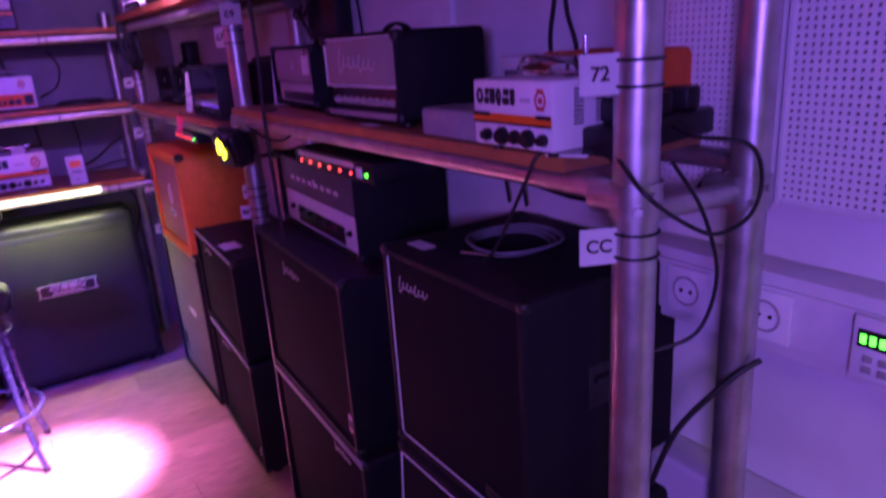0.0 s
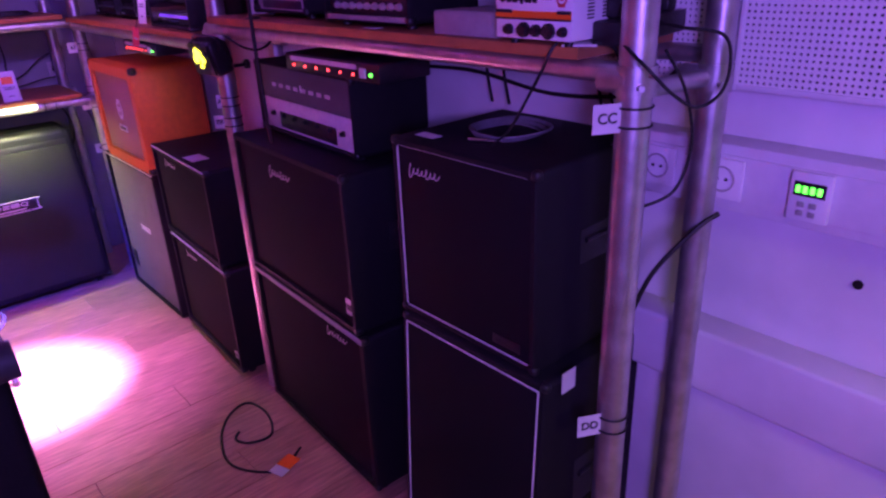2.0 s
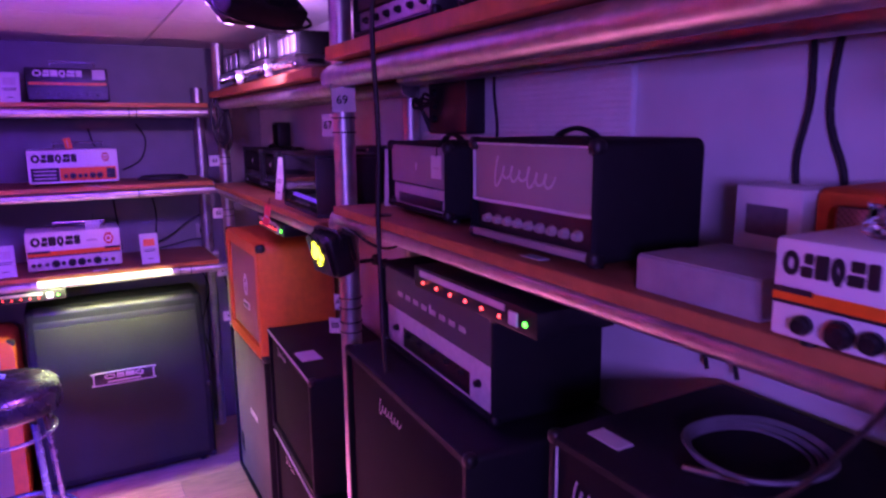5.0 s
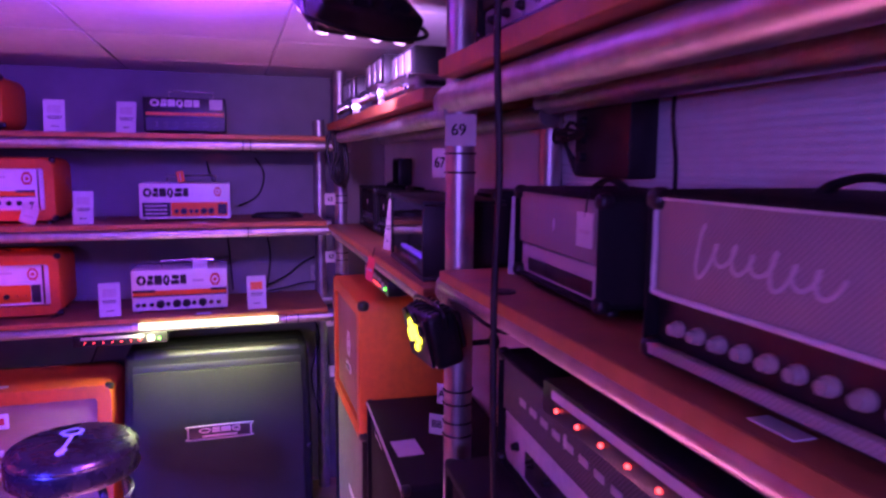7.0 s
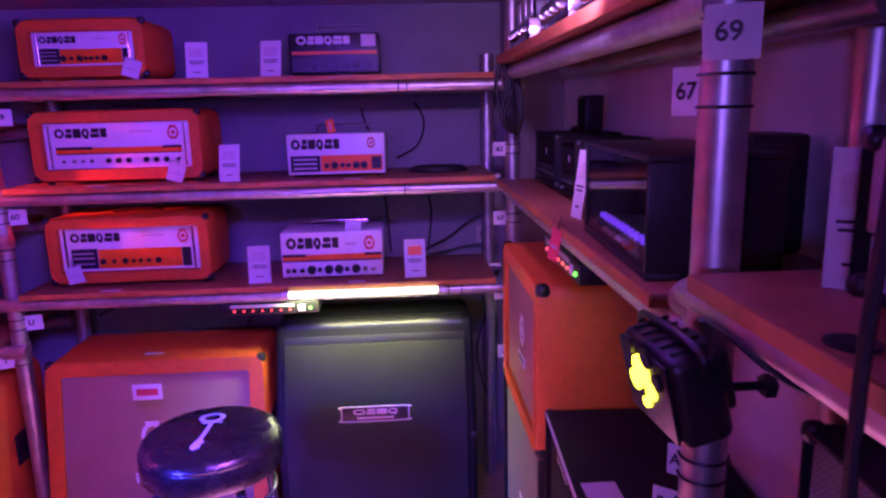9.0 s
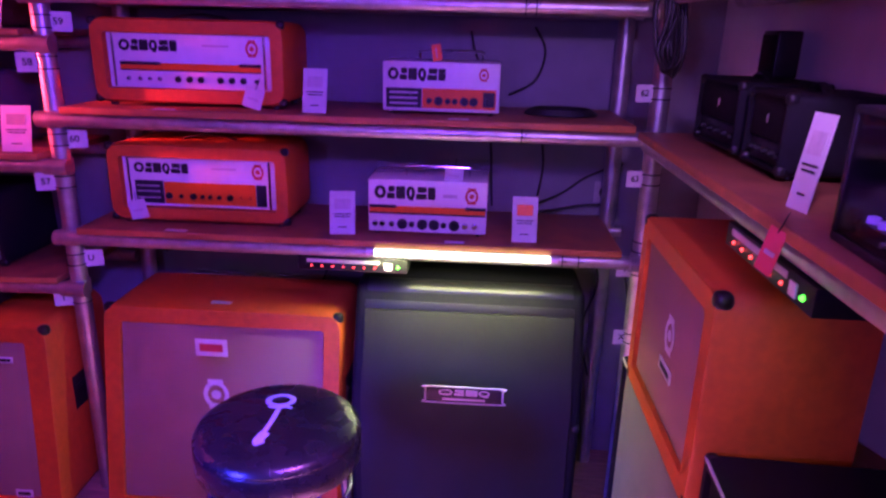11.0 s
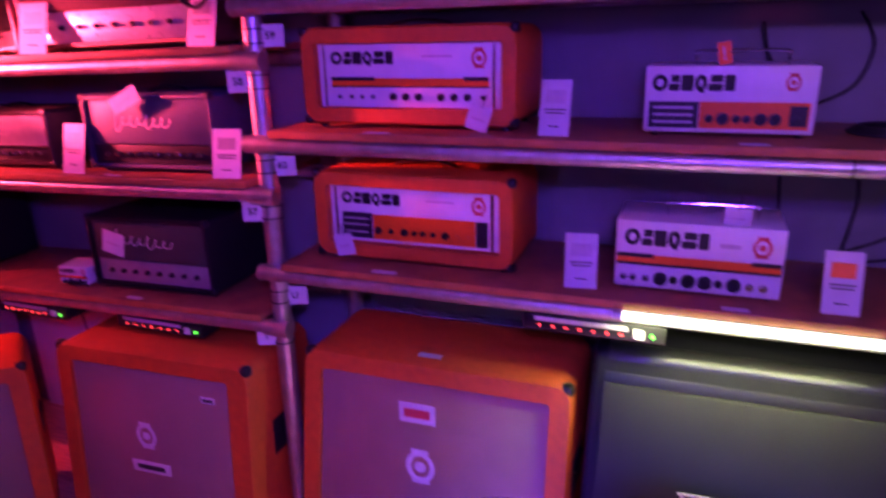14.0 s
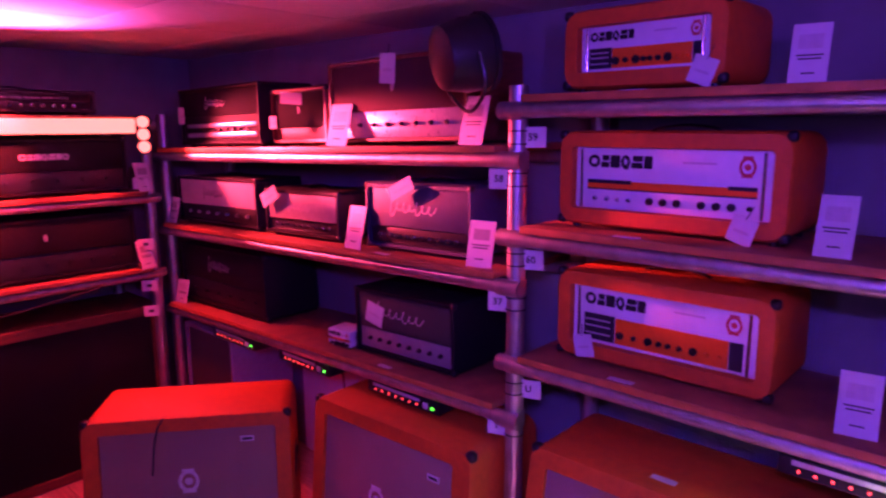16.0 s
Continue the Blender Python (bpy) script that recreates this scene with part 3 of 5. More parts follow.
def crest(parent, cx, y, cz, s, mat):
    b = bmesh.new()
    sweep(b, [(cx + s * 0.42 * math.cos(a), y, cz + s * 0.5 * math.sin(a)) for a in [q * math.pi / 4 for q in range(8)]], s * 0.09, 6, True)
    box(b, cx - s * 0.32, cx + s * 0.32, y - 0.001, y + 0.001, cz - s * 0.62, cz - s * 0.38)
    rod(b, (cx, y - 0.001, cz), (cx, y + 0.001, cz), s * 0.2, 10)
    box(b, cx - s * 0.3, cx + s * 0.3, y - 0.001, y + 0.001, cz + s * 0.5, cz + s * 0.66)
    for v in b.verts:
        v.co.y = y + (v.co.y - y) * 0.3
    return part("crest", b, mat, parent)


def knob(parent, x, y, z, r, mat=None, d=0.012):
    b = bmesh.new()
    rod(b, (x, y, z), (x, y - d * 0.45, z), r, 14)
    rod(b, (x, y - d * 0.45, z), (x, y - d, z), r * 0.78, 14, r * 0.7)
    box(b, x - r * 0.08, x + r * 0.08, y - d - 0.001, y - d, z, z + r * 0.65)
    return part("knob", b, mat or BLACK, parent)


def feet(parent, w, d, h=0.01, r=0.012, inset=0.04):
    for sx in (-1, 1):
        for y in (inset, d - inset):
            part("foot", rod(bmesh.new(), (sx * (w / 2 - inset), y, 0), (sx * (w / 2 - inset), y, h + 0.001), r, 10), BLACK, parent)


def corners(parent, w, h, z0, slant=0.0, size=0.03, mat=None, back=None):
    for sx in (-1, 1):
        for top in (0, 1):
            x, z, dy = sx * w / 2, z0 + h * top, slant * top
            b = bmesh.new()
            e = 0.002
            xa, xb = (x - size, x + e) if sx > 0 else (x - e, x + size)
            za, zb = (z - size, z + e) if top else (z - e, z + size)
            box(b, xa, xb, dy - e, dy + size, za, zb, size * 0.42, 3)
            part("corner", b, mat or BLACK, parent)


def wire_handle(parent, x0, x1, y, z, h, r, mat):
    b = bmesh.new()
    sweep(b, [(x0, y, z), (x0, y, z + h * 0.7), (x0 + h * 0.4, y, z + h), (x1 - h * 0.4, y, z + h), (x1, y, z + h * 0.7), (x1, y, z)], r, 8)
    return part("handle", b, mat, parent)


def strap_handle(parent, w, y, z, mat):
    b = bmesh.new()
    sweep(b, [(-w / 2, y, z + 0.001), (-w * 0.38, y, z + 0.011), (0, y, z + 0.015), (w * 0.38, y, z + 0.011), (w / 2, y, z + 0.001)], 0.010, 8)
    for v in b.verts:
        mid = z + 0.015 * math.cos(math.pi * v.co.x / w)
        v.co.z = mid + (v.co.z - mid) * 0.4
    return part("handle", b, mat, parent)


# ---- amplifiers ----


def orange_head(x, y, z, way, w, h, d, style, turn=0.0):
    ob = thing("amp_head", facing(x, y, z, way) @ pose(0, 0, 0, 0, 0, turn), "orange vinyl guitar amp head with a white printed front panel", "amplifier", "orange amp heads")
    f = 0.012
    part("cabinet", shell(bmesh.new(), w, h - f, d, 0.042, 0.045, 0.03, z0=f), ORANGE_TOLEX, ob, "orange textured vinyl cabinet with rounded corners")
    pw, p0, p1 = w - 0.088, f + 0.042 + 0.002, h - 0.042 - 0.002
    ph = p1 - p0
    part("front_panel", box(bmesh.new(), -pw / 2, pw / 2, 0.024, 0.0295, p0, p1, 0.002), WHITE_PANEL, ob, "white enamel control panel")
    for sx in (-1, 1):
        part("chrome_bar", rod(bmesh.new(), (sx * (pw / 2 - 0.022), 0.016, p0 + 0.004), (sx * (pw / 2 - 0.022), 0.016, p1 - 0.004), 0.004, 10), CHROME, ob)
    logo_blocks(ob, -pw * 0.25, 0.0225, p1 - ph * 0.22, pw * 0.36, ph * 0.20, INK)
    crest(ob, pw * 0.38, 0.0225, p1 - ph * 0.24, ph * 0.24, RED_PRINT)
    part("print_bar", box(bmesh.new(), pw * 0.08, pw * 0.24, 0.0226, 0.0238, p1 - ph * 0.22, p1 - ph * 0.19), PALE_PRINT, ob)
    if style == "stripe":
        part("stripe", box(bmesh.new(), -pw * 0.43, pw * 0.43, 0.0222, 0.0238, p0 + ph * 0.34, p0 + ph * 0.46), ORANGE_PRINT, ob, "orange printed stripe")
        part("stripe", box(bmesh.new(), -pw * 0.43, pw * 0.43, 0.0222, 0.0238, p0 + ph * 0.315, p0 + ph * 0.34), NAVY_PRINT, ob, "black printed line")
        part("stripe", box(bmesh.new(), -pw * 0.43, -pw * 0.18, 0.0219, 0.0221, p0 + ph * 0.42, p0 + ph * 0.48), NAVY_PRINT, ob)
        part("stripe", box(bmesh.new(), pw * 0.30, pw * 0.43, 0.0219, 0.0221, p0 + ph * 0.42, p0 + ph * 0.48), NAVY_PRINT, ob)
        for i, kx in enumerate((-0.38, -0.31, -0.25, -0.19, -0.08, -0.01, 0.06, 0.18, 0.25, 0.32, 0.40)):
            knob(ob, pw * kx, 0.024, p0 + ph * 0.17, 0.006 if i < 4 or i > 9 else 0.010, CHROME if i < 4 else BLACK)
    else:
        part("print_block", box(bmesh.new(), -pw * 0.24, pw * 0.36, 0.0222, 0.0238, p0 + ph * 0.06, p0 + ph * 0.50), ORANGE_PRINT, ob, "orange printed control field")
        part("print_block", box(bmesh.new(), -pw * 0.43, -pw * 0.245, 0.0222, 0.0238, p0 + ph * 0.06, p0 + ph * 0.52), NAVY_PRINT, ob, "dark printed field")
        part("print_block", box(bmesh.new(), pw * 0.365, pw * 0.43, 0.0222, 0.0238, p0 + ph * 0.06, p0 + ph * 0.50), NAVY_PRINT, ob, "dark printed field")
        for kz in (0.16, 0.29, 0.40):
            part("print_bar", box(bmesh.new(), -pw * 0.42, -pw * 0.27, 0.0214, 0.0221, p0 + ph * kz, p0 + ph * (kz + 0.025)), PALE_PRINT, ob)
        for i, kx in enumerate((-0.21, -0.13, -0.05, 0.01, 0.06, 0.12, 0.19, 0.26, 0.32)):
            knob(ob, pw * kx, 0.024, p0 + ph * 0.22, 0.011 if i in (0, 2, 6) else 0.007, BLACK if i < 7 else ORANGE_PRINT)
    corners(ob, w, h - f, f, 0, 0.024)
    strap_handle(ob, w * 0.3, d * 0.5, h, BLACK)
    feet(ob, w, d, f)
    return ob


def white_head(x, y, z, way, w, h, d, style, label, turn=0.0):
    ob = thing("small_amp_head", facing(x, y, z, way) @ pose(0, 0, 0, 0, 0, turn), label, "amplifier", "small metal amp heads")
    f = 0.010
    body = {"black": DARK_METAL}.get(style, WHITE_PANEL)
    part("case", box(bmesh.new(), -w / 2, w / 2, 0, d, f, h, 0.004), body, ob)
    hh = h - f
    if style == "black":
        logo_blocks(ob, -w * 0.12, -0.001, h - hh * 0.17, w * 0.6, hh * 0.2, PIPING)
        part("print_block", box(bmesh.new(), w * 0.30, w * 0.46, -0.002, -0.0002, h - hh * 0.34, h - hh * 0.04), PALE_PRINT, ob)
        part("stripe", box(bmesh.new(), -w * 0.47, w * 0.47, -0.002, -0.0002, f + hh * 0.48, f + hh * 0.56), ORANGE_PRINT, ob)
        part("stripe", box(bmesh.new(), -w * 0.47, w * 0.47, -0.002, -0.0002, f + hh * 0.06, f + hh * 0.40), NAVY_PRINT, ob)
        for k in range(7):
            knob(ob, -w * 0.36 + k * w * 0.12, -0.002, f + hh * 0.22, hh * 0.09, BLACK)
    elif style == "block":
        logo_blocks(ob, -w * 0.21, -0.001, h - hh * 0.25, w * 0.5, hh * 0.24, INK)
        crest(ob, w * 0.36, -0.001, h - hh * 0.24, hh * 0.2, RED_PRINT)
        part("print_block", box(bmesh.new(), -w * 0.16, w * 0.47, -0.002, -0.0002, f + hh * 0.07, f + hh * 0.47), ORANGE_PRINT, ob, "orange printed control field")
        part("print_block", box(bmesh.new(), -w * 0.47, -w * 0.165, -0.002, -0.0002, f + hh * 0.07, f + hh * 0.47), NAVY_PRINT, ob, "dark printed field")
        for k in range(3):
            part("print_bar", box(bmesh.new(), -w * 0.44, -w * 0.2, -0.0028, -0.0021, f + hh * (0.14 + 0.11 * k), f + hh * (0.18 + 0.11 * k)), PALE_PRINT, ob)
        part("print_block", box(bmesh.new(), w * 0.36, w * 0.46, -0.0028, -0.0021, f + hh * 0.12, f + hh * 0.42), NAVY_PRINT, ob)
        for i, kx in enumerate((-0.1, -0.02, 0.06, 0.12, 0.2, 0.28, 0.4)):
            knob(ob, w * kx, -0.002, f + hh * 0.22, hh * (0.09 if i in (1, 4, 5) else 0.06), BLACK)
    else:
        logo_blocks(ob, -w * 0.19, -0.001, h - hh * 0.24, w * 0.52, hh * 0.24, INK)
        crest(ob, w * 0.37, -0.001, h - hh * 0.27, hh * 0.24, RED_PRINT)
        part("print_bar", box(bmesh.new(), w * 0.13, w * 0.25, -0.0014, -0.0002, h - hh * 0.31, h - hh * 0.25), PALE_PRINT, ob)
        part("stripe", box(bmesh.new(), -w * 0.49, w * 0.49, -0.0016, -0.0002, f + hh * 0.38, f + hh * 0.50), ORANGE_PRINT, ob, "orange printed stripe")
        part("stripe", box(bmesh.new(), -w * 0.49, w * 0.49, -0.0016, -0.0002, f + hh * 0.345, f + hh * 0.378), NAVY_PRINT, ob)
        part("stripe", box(bmesh.new(), -w * 0.49, -w * 0.26, -0.0022, -0.0017, f + hh * 0.46, f + hh * 0.52), NAVY_PRINT, ob)
        part("stripe", box(bmesh.new(), w * 0.32, w * 0.49, -0.0022, -0.0017, f + hh * 0.46, f + hh * 0.52), NAVY_PRINT, ob)
        if style == "micro":
            for i, (kx, kr) in enumerate(((-0.30, 0.10), (-0.10, 0.14), (0.06, 0.11), (0.22, 0.14), (0.40, 0.09))):
                knob(ob, w * kx, 0.0, f + hh * 0.17, hh * kr, BLACK)
            for k in range(9):
                part("vent_slot", box(bmesh.new(), w / 2 - 0.0004, w / 2 + 0.0006, d * 0.30, d * 0.44, h - hh * (0.16 + 0.06 * k), h - hh * (0.13 + 0.06 * k)), INK, ob)
                part("vent_slot", box(bmesh.new(), w / 2 - 0.0004, w / 2 + 0.0006, d * 0.62, d * 0.76, h - hh * (0.16 + 0.06 * k), h - hh * (0.13 + 0.06 * k)), INK, ob)
        else:
            for i, kx in enumerate((-0.44, -0.38, -0.30, -0.21, -0.13, -0.04, 0.06, 0.14, 0.23, 0.32, 0.40)):
                knob(ob, w * kx, -0.001, f + hh * 0.16, hh * (0.10 if i in (3, 5, 6, 8) else 0.055), BLACK if 2 < i < 9 else CHROME)
    if style != "micro":
        wire_handle(ob, -w * 0.2, w * 0.34, d * 0.4, h, 0.03, 0.003, CHROME)
    feet(ob, w, d, f, 0.008, 0.025)
    return ob


def grille_head(x, y, z, way, w, h, d, label, tolex, face, panel, logo, script=True, knobs=8, split=0.36, piping=None, knob_mat=None, turn=0.0, rim=0.016, logo_scale=0.4, tilt=0.0, recess=None, sill=None):
    """A head with a grille over a control panel. recess: share of the panel sunk in black; sill: a strip under the knobs."""
    ob = thing("amp_head", facing(x, y, z, way) @ pose(0, 0, 0, 0, tilt, turn), label, "amplifier", "guitar amp heads")
    f = 0.010
    part("cabinet", shell(bmesh.new(), w, h - f, d, rim, 0.016, 0.022, z0=f), tolex, ob)
    z0, z1 = f + rim + 0.001, h - rim - 0.001
    zs = z0 + (z1 - z0) * split
    iw = w - 2 * rim - 0.004
    part("grille", box(bmesh.new(), -iw / 2, iw / 2, 0.008, 0.0215, zs + 0.002, z1, 0.003), face, ob)
    part("control_panel", box(bmesh.new(), -iw / 2, iw / 2, 0.014, 0.0215, z0, zs - 0.001, 0.002), panel, ob)
    if piping:
        b = bmesh.new()
        sweep(b, [p for p in ((-iw / 2 + 0.01, 0.007, z1), (0, 0.007, z1), (iw / 2 - 0.01, 0.007, z1), (iw / 2, 0.007, z1 - 0.01), (iw / 2, 0.007, (zs + z1) / 2), (iw / 2, 0.007, zs + 0.012), (iw / 2 - 0.01, 0.007, zs + 0.003), (0, 0.007, zs + 0.003), (-iw / 2 + 0.01, 0.007, zs + 0.003), (-iw / 2, 0.007, zs + 0.012), (-iw / 2, 0.007, (zs + z1) / 2), (-iw / 2, 0.007, z1 - 0.01))], 0.003, 6, True)
        part("piping", b, piping, ob)
    if script:
        logo_script(ob, -iw * 0.04, 0.006, zs + (z1 - zs) * 0.55, iw * logo_scale, (z1 - zs) * 0.45, logo, 0.0032, 0.01)
    else:
        logo_blocks(ob, 0, 0.006, zs + (z1 - zs) * 0.5, iw * logo_scale, (z1 - zs) * 0.2, logo, 7)
    if recess:
        part("knob_strip", box(bmesh.new(), -iw * recess[0] / 2, iw * recess[0] / 2, 0.0125, 0.0145, z0 + (zs - z0) * 0.08, z0 + (zs - z0) * recess[1], 0.001), BLACK, ob, "black strip behind the knobs")
    if sill:
        part("sill", box(bmesh.new(), -iw / 2, iw / 2, -0.001, 0.012, z0 - 0.004, z0 + 0.008, 0.002), sill, ob, "pale strip along the foot of the front")
    for k in range(knobs):
        knob(ob, iw * (-0.38 + 0.76 * k / max(1, knobs - 1)), 0.014, (z0 + zs) / 2, min(0.0085, (zs - z0) * 0.30), knob_mat)
    corners(ob, w, h - f, f, 0, 0.022)
    strap_handle(ob, w * 0.28, d * 0.5, h, BLACK)
    feet(ob, w, d, f)
    return ob


# ---- speaker cabinets ----


def cabinet(x, y, z, way, w, h, d, label, tolex, face, rim=0.03, radius=0.02, piping=None, logo=None, plates=(), base=0.0, turn=0.0, corner=0.035, recess=0.02, group="speaker cabinets", rims=None, handle=True, slant=0.0):
    ob = thing("speaker_cabinet", facing(x, y, z, way) @ pose(0, 0, 0, 0, 0, turn), label, "speaker cabinet", group)
    part("cabinet_body", shell(bmesh.new(), w, h - base, d, rim, radius, recess, slant, z0=base, rims=rims), tolex, ob)
    l, rt, bt, tp = rims or (rim,) * 4
    gx0, gx1, gz0, gz1 = -w / 2 + l + 0.001, w / 2 - rt - 0.001, base + bt + 0.001, h - tp - 0.001
    b = box(bmesh.new(), gx0, gx1, recess - 0.009, recess - 0.0005, gz0, gz1, 0.003)
    for v in b.verts:
        v.co.y += slant * (v.co.z - base) / (h - base)
    part("grille_cloth", b, face, ob)
    yl = recess - 0.011
    if piping:
        b = bmesh.new()
        e = 0.002
        for (xa, za), (xb, zb) in (((gx0, gz0), (gx1, gz0)), ((gx1, gz0), (gx1, gz1)), ((gx1, gz1), (gx0, gz1)), ((gx0, gz1), (gx0, gz0))):
            rod(b, (xa, yl + slant * (za - base) / (h - base), za), (xb, yl + slant * (zb - base) / (h - base), zb), 0.0021, 8)
        part("piping", b, piping, ob, "pale piping round the grille")
    if logo:
        kind, lx, lz, lw, lh, lm = logo
        if kind == "script":
            logo_script(ob, lx, yl, lz, lw, lh, lm, lh * 0.09)
        else:
            logo_blocks(ob, lx, yl, lz, lw, lh, lm, 6)
    for kind, lx, lz, lw, lh, lm in plates:
        if kind == "crest":
            crest(ob, lx, yl, lz, lh, lm)
        else:
            p = part("plate", box(bmesh.new(), lx - lw / 2, lx + lw / 2, yl - 0.002, yl + 0.001, lz - lh / 2, lz + lh / 2, 0.001), lm, ob)
            part("print_bar", box(bmesh.new(), lx - lw * 0.36, lx + lw * 0.36, yl - 0.0028, yl - 0.0021, lz - lh * 0.22, lz + lh * 0.22), RED_PRINT if lm is PAPER else INK, p)
    if corner:
        corners(ob, w, h - base, base, slant, corner)
    if handle:
        for sx in (-1, 1):
            b = bmesh.new()
            box(b, sx * w / 2 - 0.002, sx * w / 2 + 0.002, d * 0.38, d * 0.72, base + (h - base) * 0.48, base + (h - base) * 0.66, 0.0015)
            hd = part("side_handle", b, BLACK, ob)
            part("grip", rod(bmesh.new(), (sx * (w / 2 + 0.004), d * 0.42, base + (h - base) * 0.60), (sx * (w / 2 + 0.004), d * 0.68, base + (h - base) * 0.60), 0.006, 8), DARK_METAL, hd)
    if base:
        for sx in (-1, 1):
            for yy in (0.06, d - 0.06):
                c = part("caster", rod(bmesh.new(), (sx * (w / 2 - 0.06) - 0.01, yy, base * 0.5), (sx * (w / 2 - 0.06) + 0.01, yy, base * 0.5), base * 0.5, 14), BLACK, ob)
                part("bracket", box(bmesh.new(), sx * (w / 2 - 0.06) - 0.014, sx * (w / 2 - 0.06) + 0.014, yy - 0.008, yy + 0.008, base * 0.5, base + 0.001), DARK_METAL, c)
    return ob


OC = "orange vinyl guitar speaker cabinet with a tan woven grille"
OC2 = "orange vinyl speaker cabinet with tan grille, turned into the room"
PL = lambda w, h: (("crest", 0, h * 0.62, 0, 0.075, PIPING), ("plate", 0, h * 0.45, 0.15, 0.042, PIPING))
cabinet(-0.196, 4.925, 0, "south", 0.82, 0.750, 0.46, "orange vinyl speaker cabinet with tan woven grille and white card", ORANGE_TOLEX, BASKET, 0.052, 0.05, plates=(("plate", 0.012, 0.672, 0.105, 0.06, PAPER), ("crest", 0.015, 0.502, 0, 0.085, PIPING), ("plate", 0.01, 0.335, 0.15, 0.042, PIPING)), group="orange cabinets", rims=(0.06, 0.06, 0.07, 0.055), slant=0.135)
cabinet(-1.12, 4.885, 0, "south", 0.75, 0.700, 0.42, OC, ORANGE_TOLEX, BASKET, 0.052, 0.05, plates=PL(0.75, 0.70) + (("plate", 0.26, 0.605, 0.05, 0.022, PIPING), ("plate", 0.24, 0.09, 0.06, 0.03, PIPING)), group="orange cabinets", rims=(0.06, 0.075, 0.07, 0.055), turn=2, slant=0.06)
cabinet(-1.795, 4.563, 0, "south", 0.76, 0.625, 0.37, OC2, ORANGE_TOLEX, BASKET, 0.052, 0.05, plates=PL(0.75, 0.62) + (("plate", 0.22, 0.54, 0.05, 0.022, PIPING),), group="orange cabinets", rims=(0.06, 0.06, 0.07, 0.055), turn=51, slant=0.05)

# tall dark cabinet whose upper half leans back
ob = thing("speaker_cabinet", facing(0.635, 4.975, 0, "south"), "black angled speaker cabinet with dark grille and silver name plate", "speaker cabinet")
MW, MH, MK, ML = 0.76, 0.85, 0.50, 0.13


def leaning(b):
    for v in b.verts:
        v.co.y += ML * max(0.0, v.co.z - MK) / (MH - MK)
    return b


def sliced(b, z):
    bmesh.ops.bisect_plane(b, geom=b.verts[:] + b.edges[:] + b.faces[:], plane_co=(0, 0, z), plane_no=(0, 0, 1))
    return b


b = sliced(box(bmesh.new(), -MW / 2, MW / 2, 0.0, 0.40, 0.035, MH, 0.022, 3), MK)
for v in b.verts:
    if v.co.y < 0.2:
        v.co.y += ML * max(0.0, v.co.z - MK) / (MH - MK)
part("cabinet_body", b, BLACK_TOLEX, ob)
part("grille_cloth", leaning(sliced(box(bmesh.new(), -MW / 2 + 0.035, MW / 2 - 0.035, -0.010, 0.004, 0.075, MH - 0.075, 0.004), MK)), MESH_CLOTH, ob)
b = bmesh.new()
rod(b, (-MW / 2 + 0.04, 0.03, MH - 0.018), (MW / 2 - 0.04, 0.03, MH - 0.018), 0.030, 16)
part("top_roll", leaning(b), BLACK_VINYL, ob)
# shade in the gap under the roll, drawn as an ink-black strip
part("top_gap_shade", leaning(box(bmesh.new(), -MW / 2 + 0.035, MW / 2 - 0.035, -0.0035, 0.003, MH - 0.074, MH - 0.048, 0.001)), INK, ob, "black strip for the shaded gap between roll and grille")
pl = part("name_plate", box(bmesh.new(), -0.135, 0.125, -0.0145, -0.0105, 0.502, 0.566, 0.003), BLACK, ob)
b = bmesh.new()
sweep(b, [(-0.13, -0.015, 0.515), (-0.13, -0.015, 0.553), (-0.122, -0.015, 0.562), (0.112, -0.015, 0.562), (0.12, -0.015, 0.553), (0.12, -0.015, 0.515), (0.112, -0.015, 0.506), (-0.122, -0.015, 0.506)], 0.003, 6, True)
part("border", b, PALE_PRINT, pl)
logo_blocks(pl, -0.005, -0.015, 0.543, 0.17, 0.022, PALE_PRINT, 4)
part("print_bar", box(bmesh.new(), -0.075, 0.065, -0.0152, -0.0146, 0.514, 0.522), PALE_PRINT, pl)
corners(ob, MW, 0.40, 0.035, 0, 0.03)
for sx in (-1, 1):
    part("side_handle", box(bmesh.new(), sx * MW / 2 - 0.002, sx * MW / 2 + 0.003, 0.14, 0.27, 0.42, 0.56, 0.001), BLACK, ob)
    for yy in (0.06, 0.34):
        part("caster", rod(bmesh.new(), (sx * 0.32 - 0.012, yy, 0.0185), (sx * 0.32 + 0.012, yy, 0.0185), 0.018, 14), BLACK, ob)

# the stacks along the amplifier wall
BL = "black vinyl speaker cabinet with pale piping"
cabinet(1.016, 2.125, 0, "west", 0.47, 0.785, 0.38, BL + ", bottom of a stack", BLACK_TOLEX, BLACK_CLOTH, 0.018, 0.012, PIPING, base=0.04, corner=0.02, slant=0.04, recess=0.010)
cabinet(1.065, 2.150, 0.787, "west", 0.44, 0.446, 0.36, BL + ", top of a stack", BLACK_TOLEX, BLACK_CLOTH, 0.016, 0.012, PIPING, ("script", -0.115, 0.375, 0.10, 0.03, PALE_PRINT), (("plate", 0.135, 0.045, 0.08, 0.022, BLACK),), base=0.0, corner=0.02, recess=0.016)


def edge_trim(ob, w, h, z, t, mat, label):
    part("edge_trim", box(bmesh.new(), -w / 2 + 0.008, w / 2 - 0.008, -0.003, 0.004, z - t / 2, z + t / 2, 0.0015), mat, ob, label)


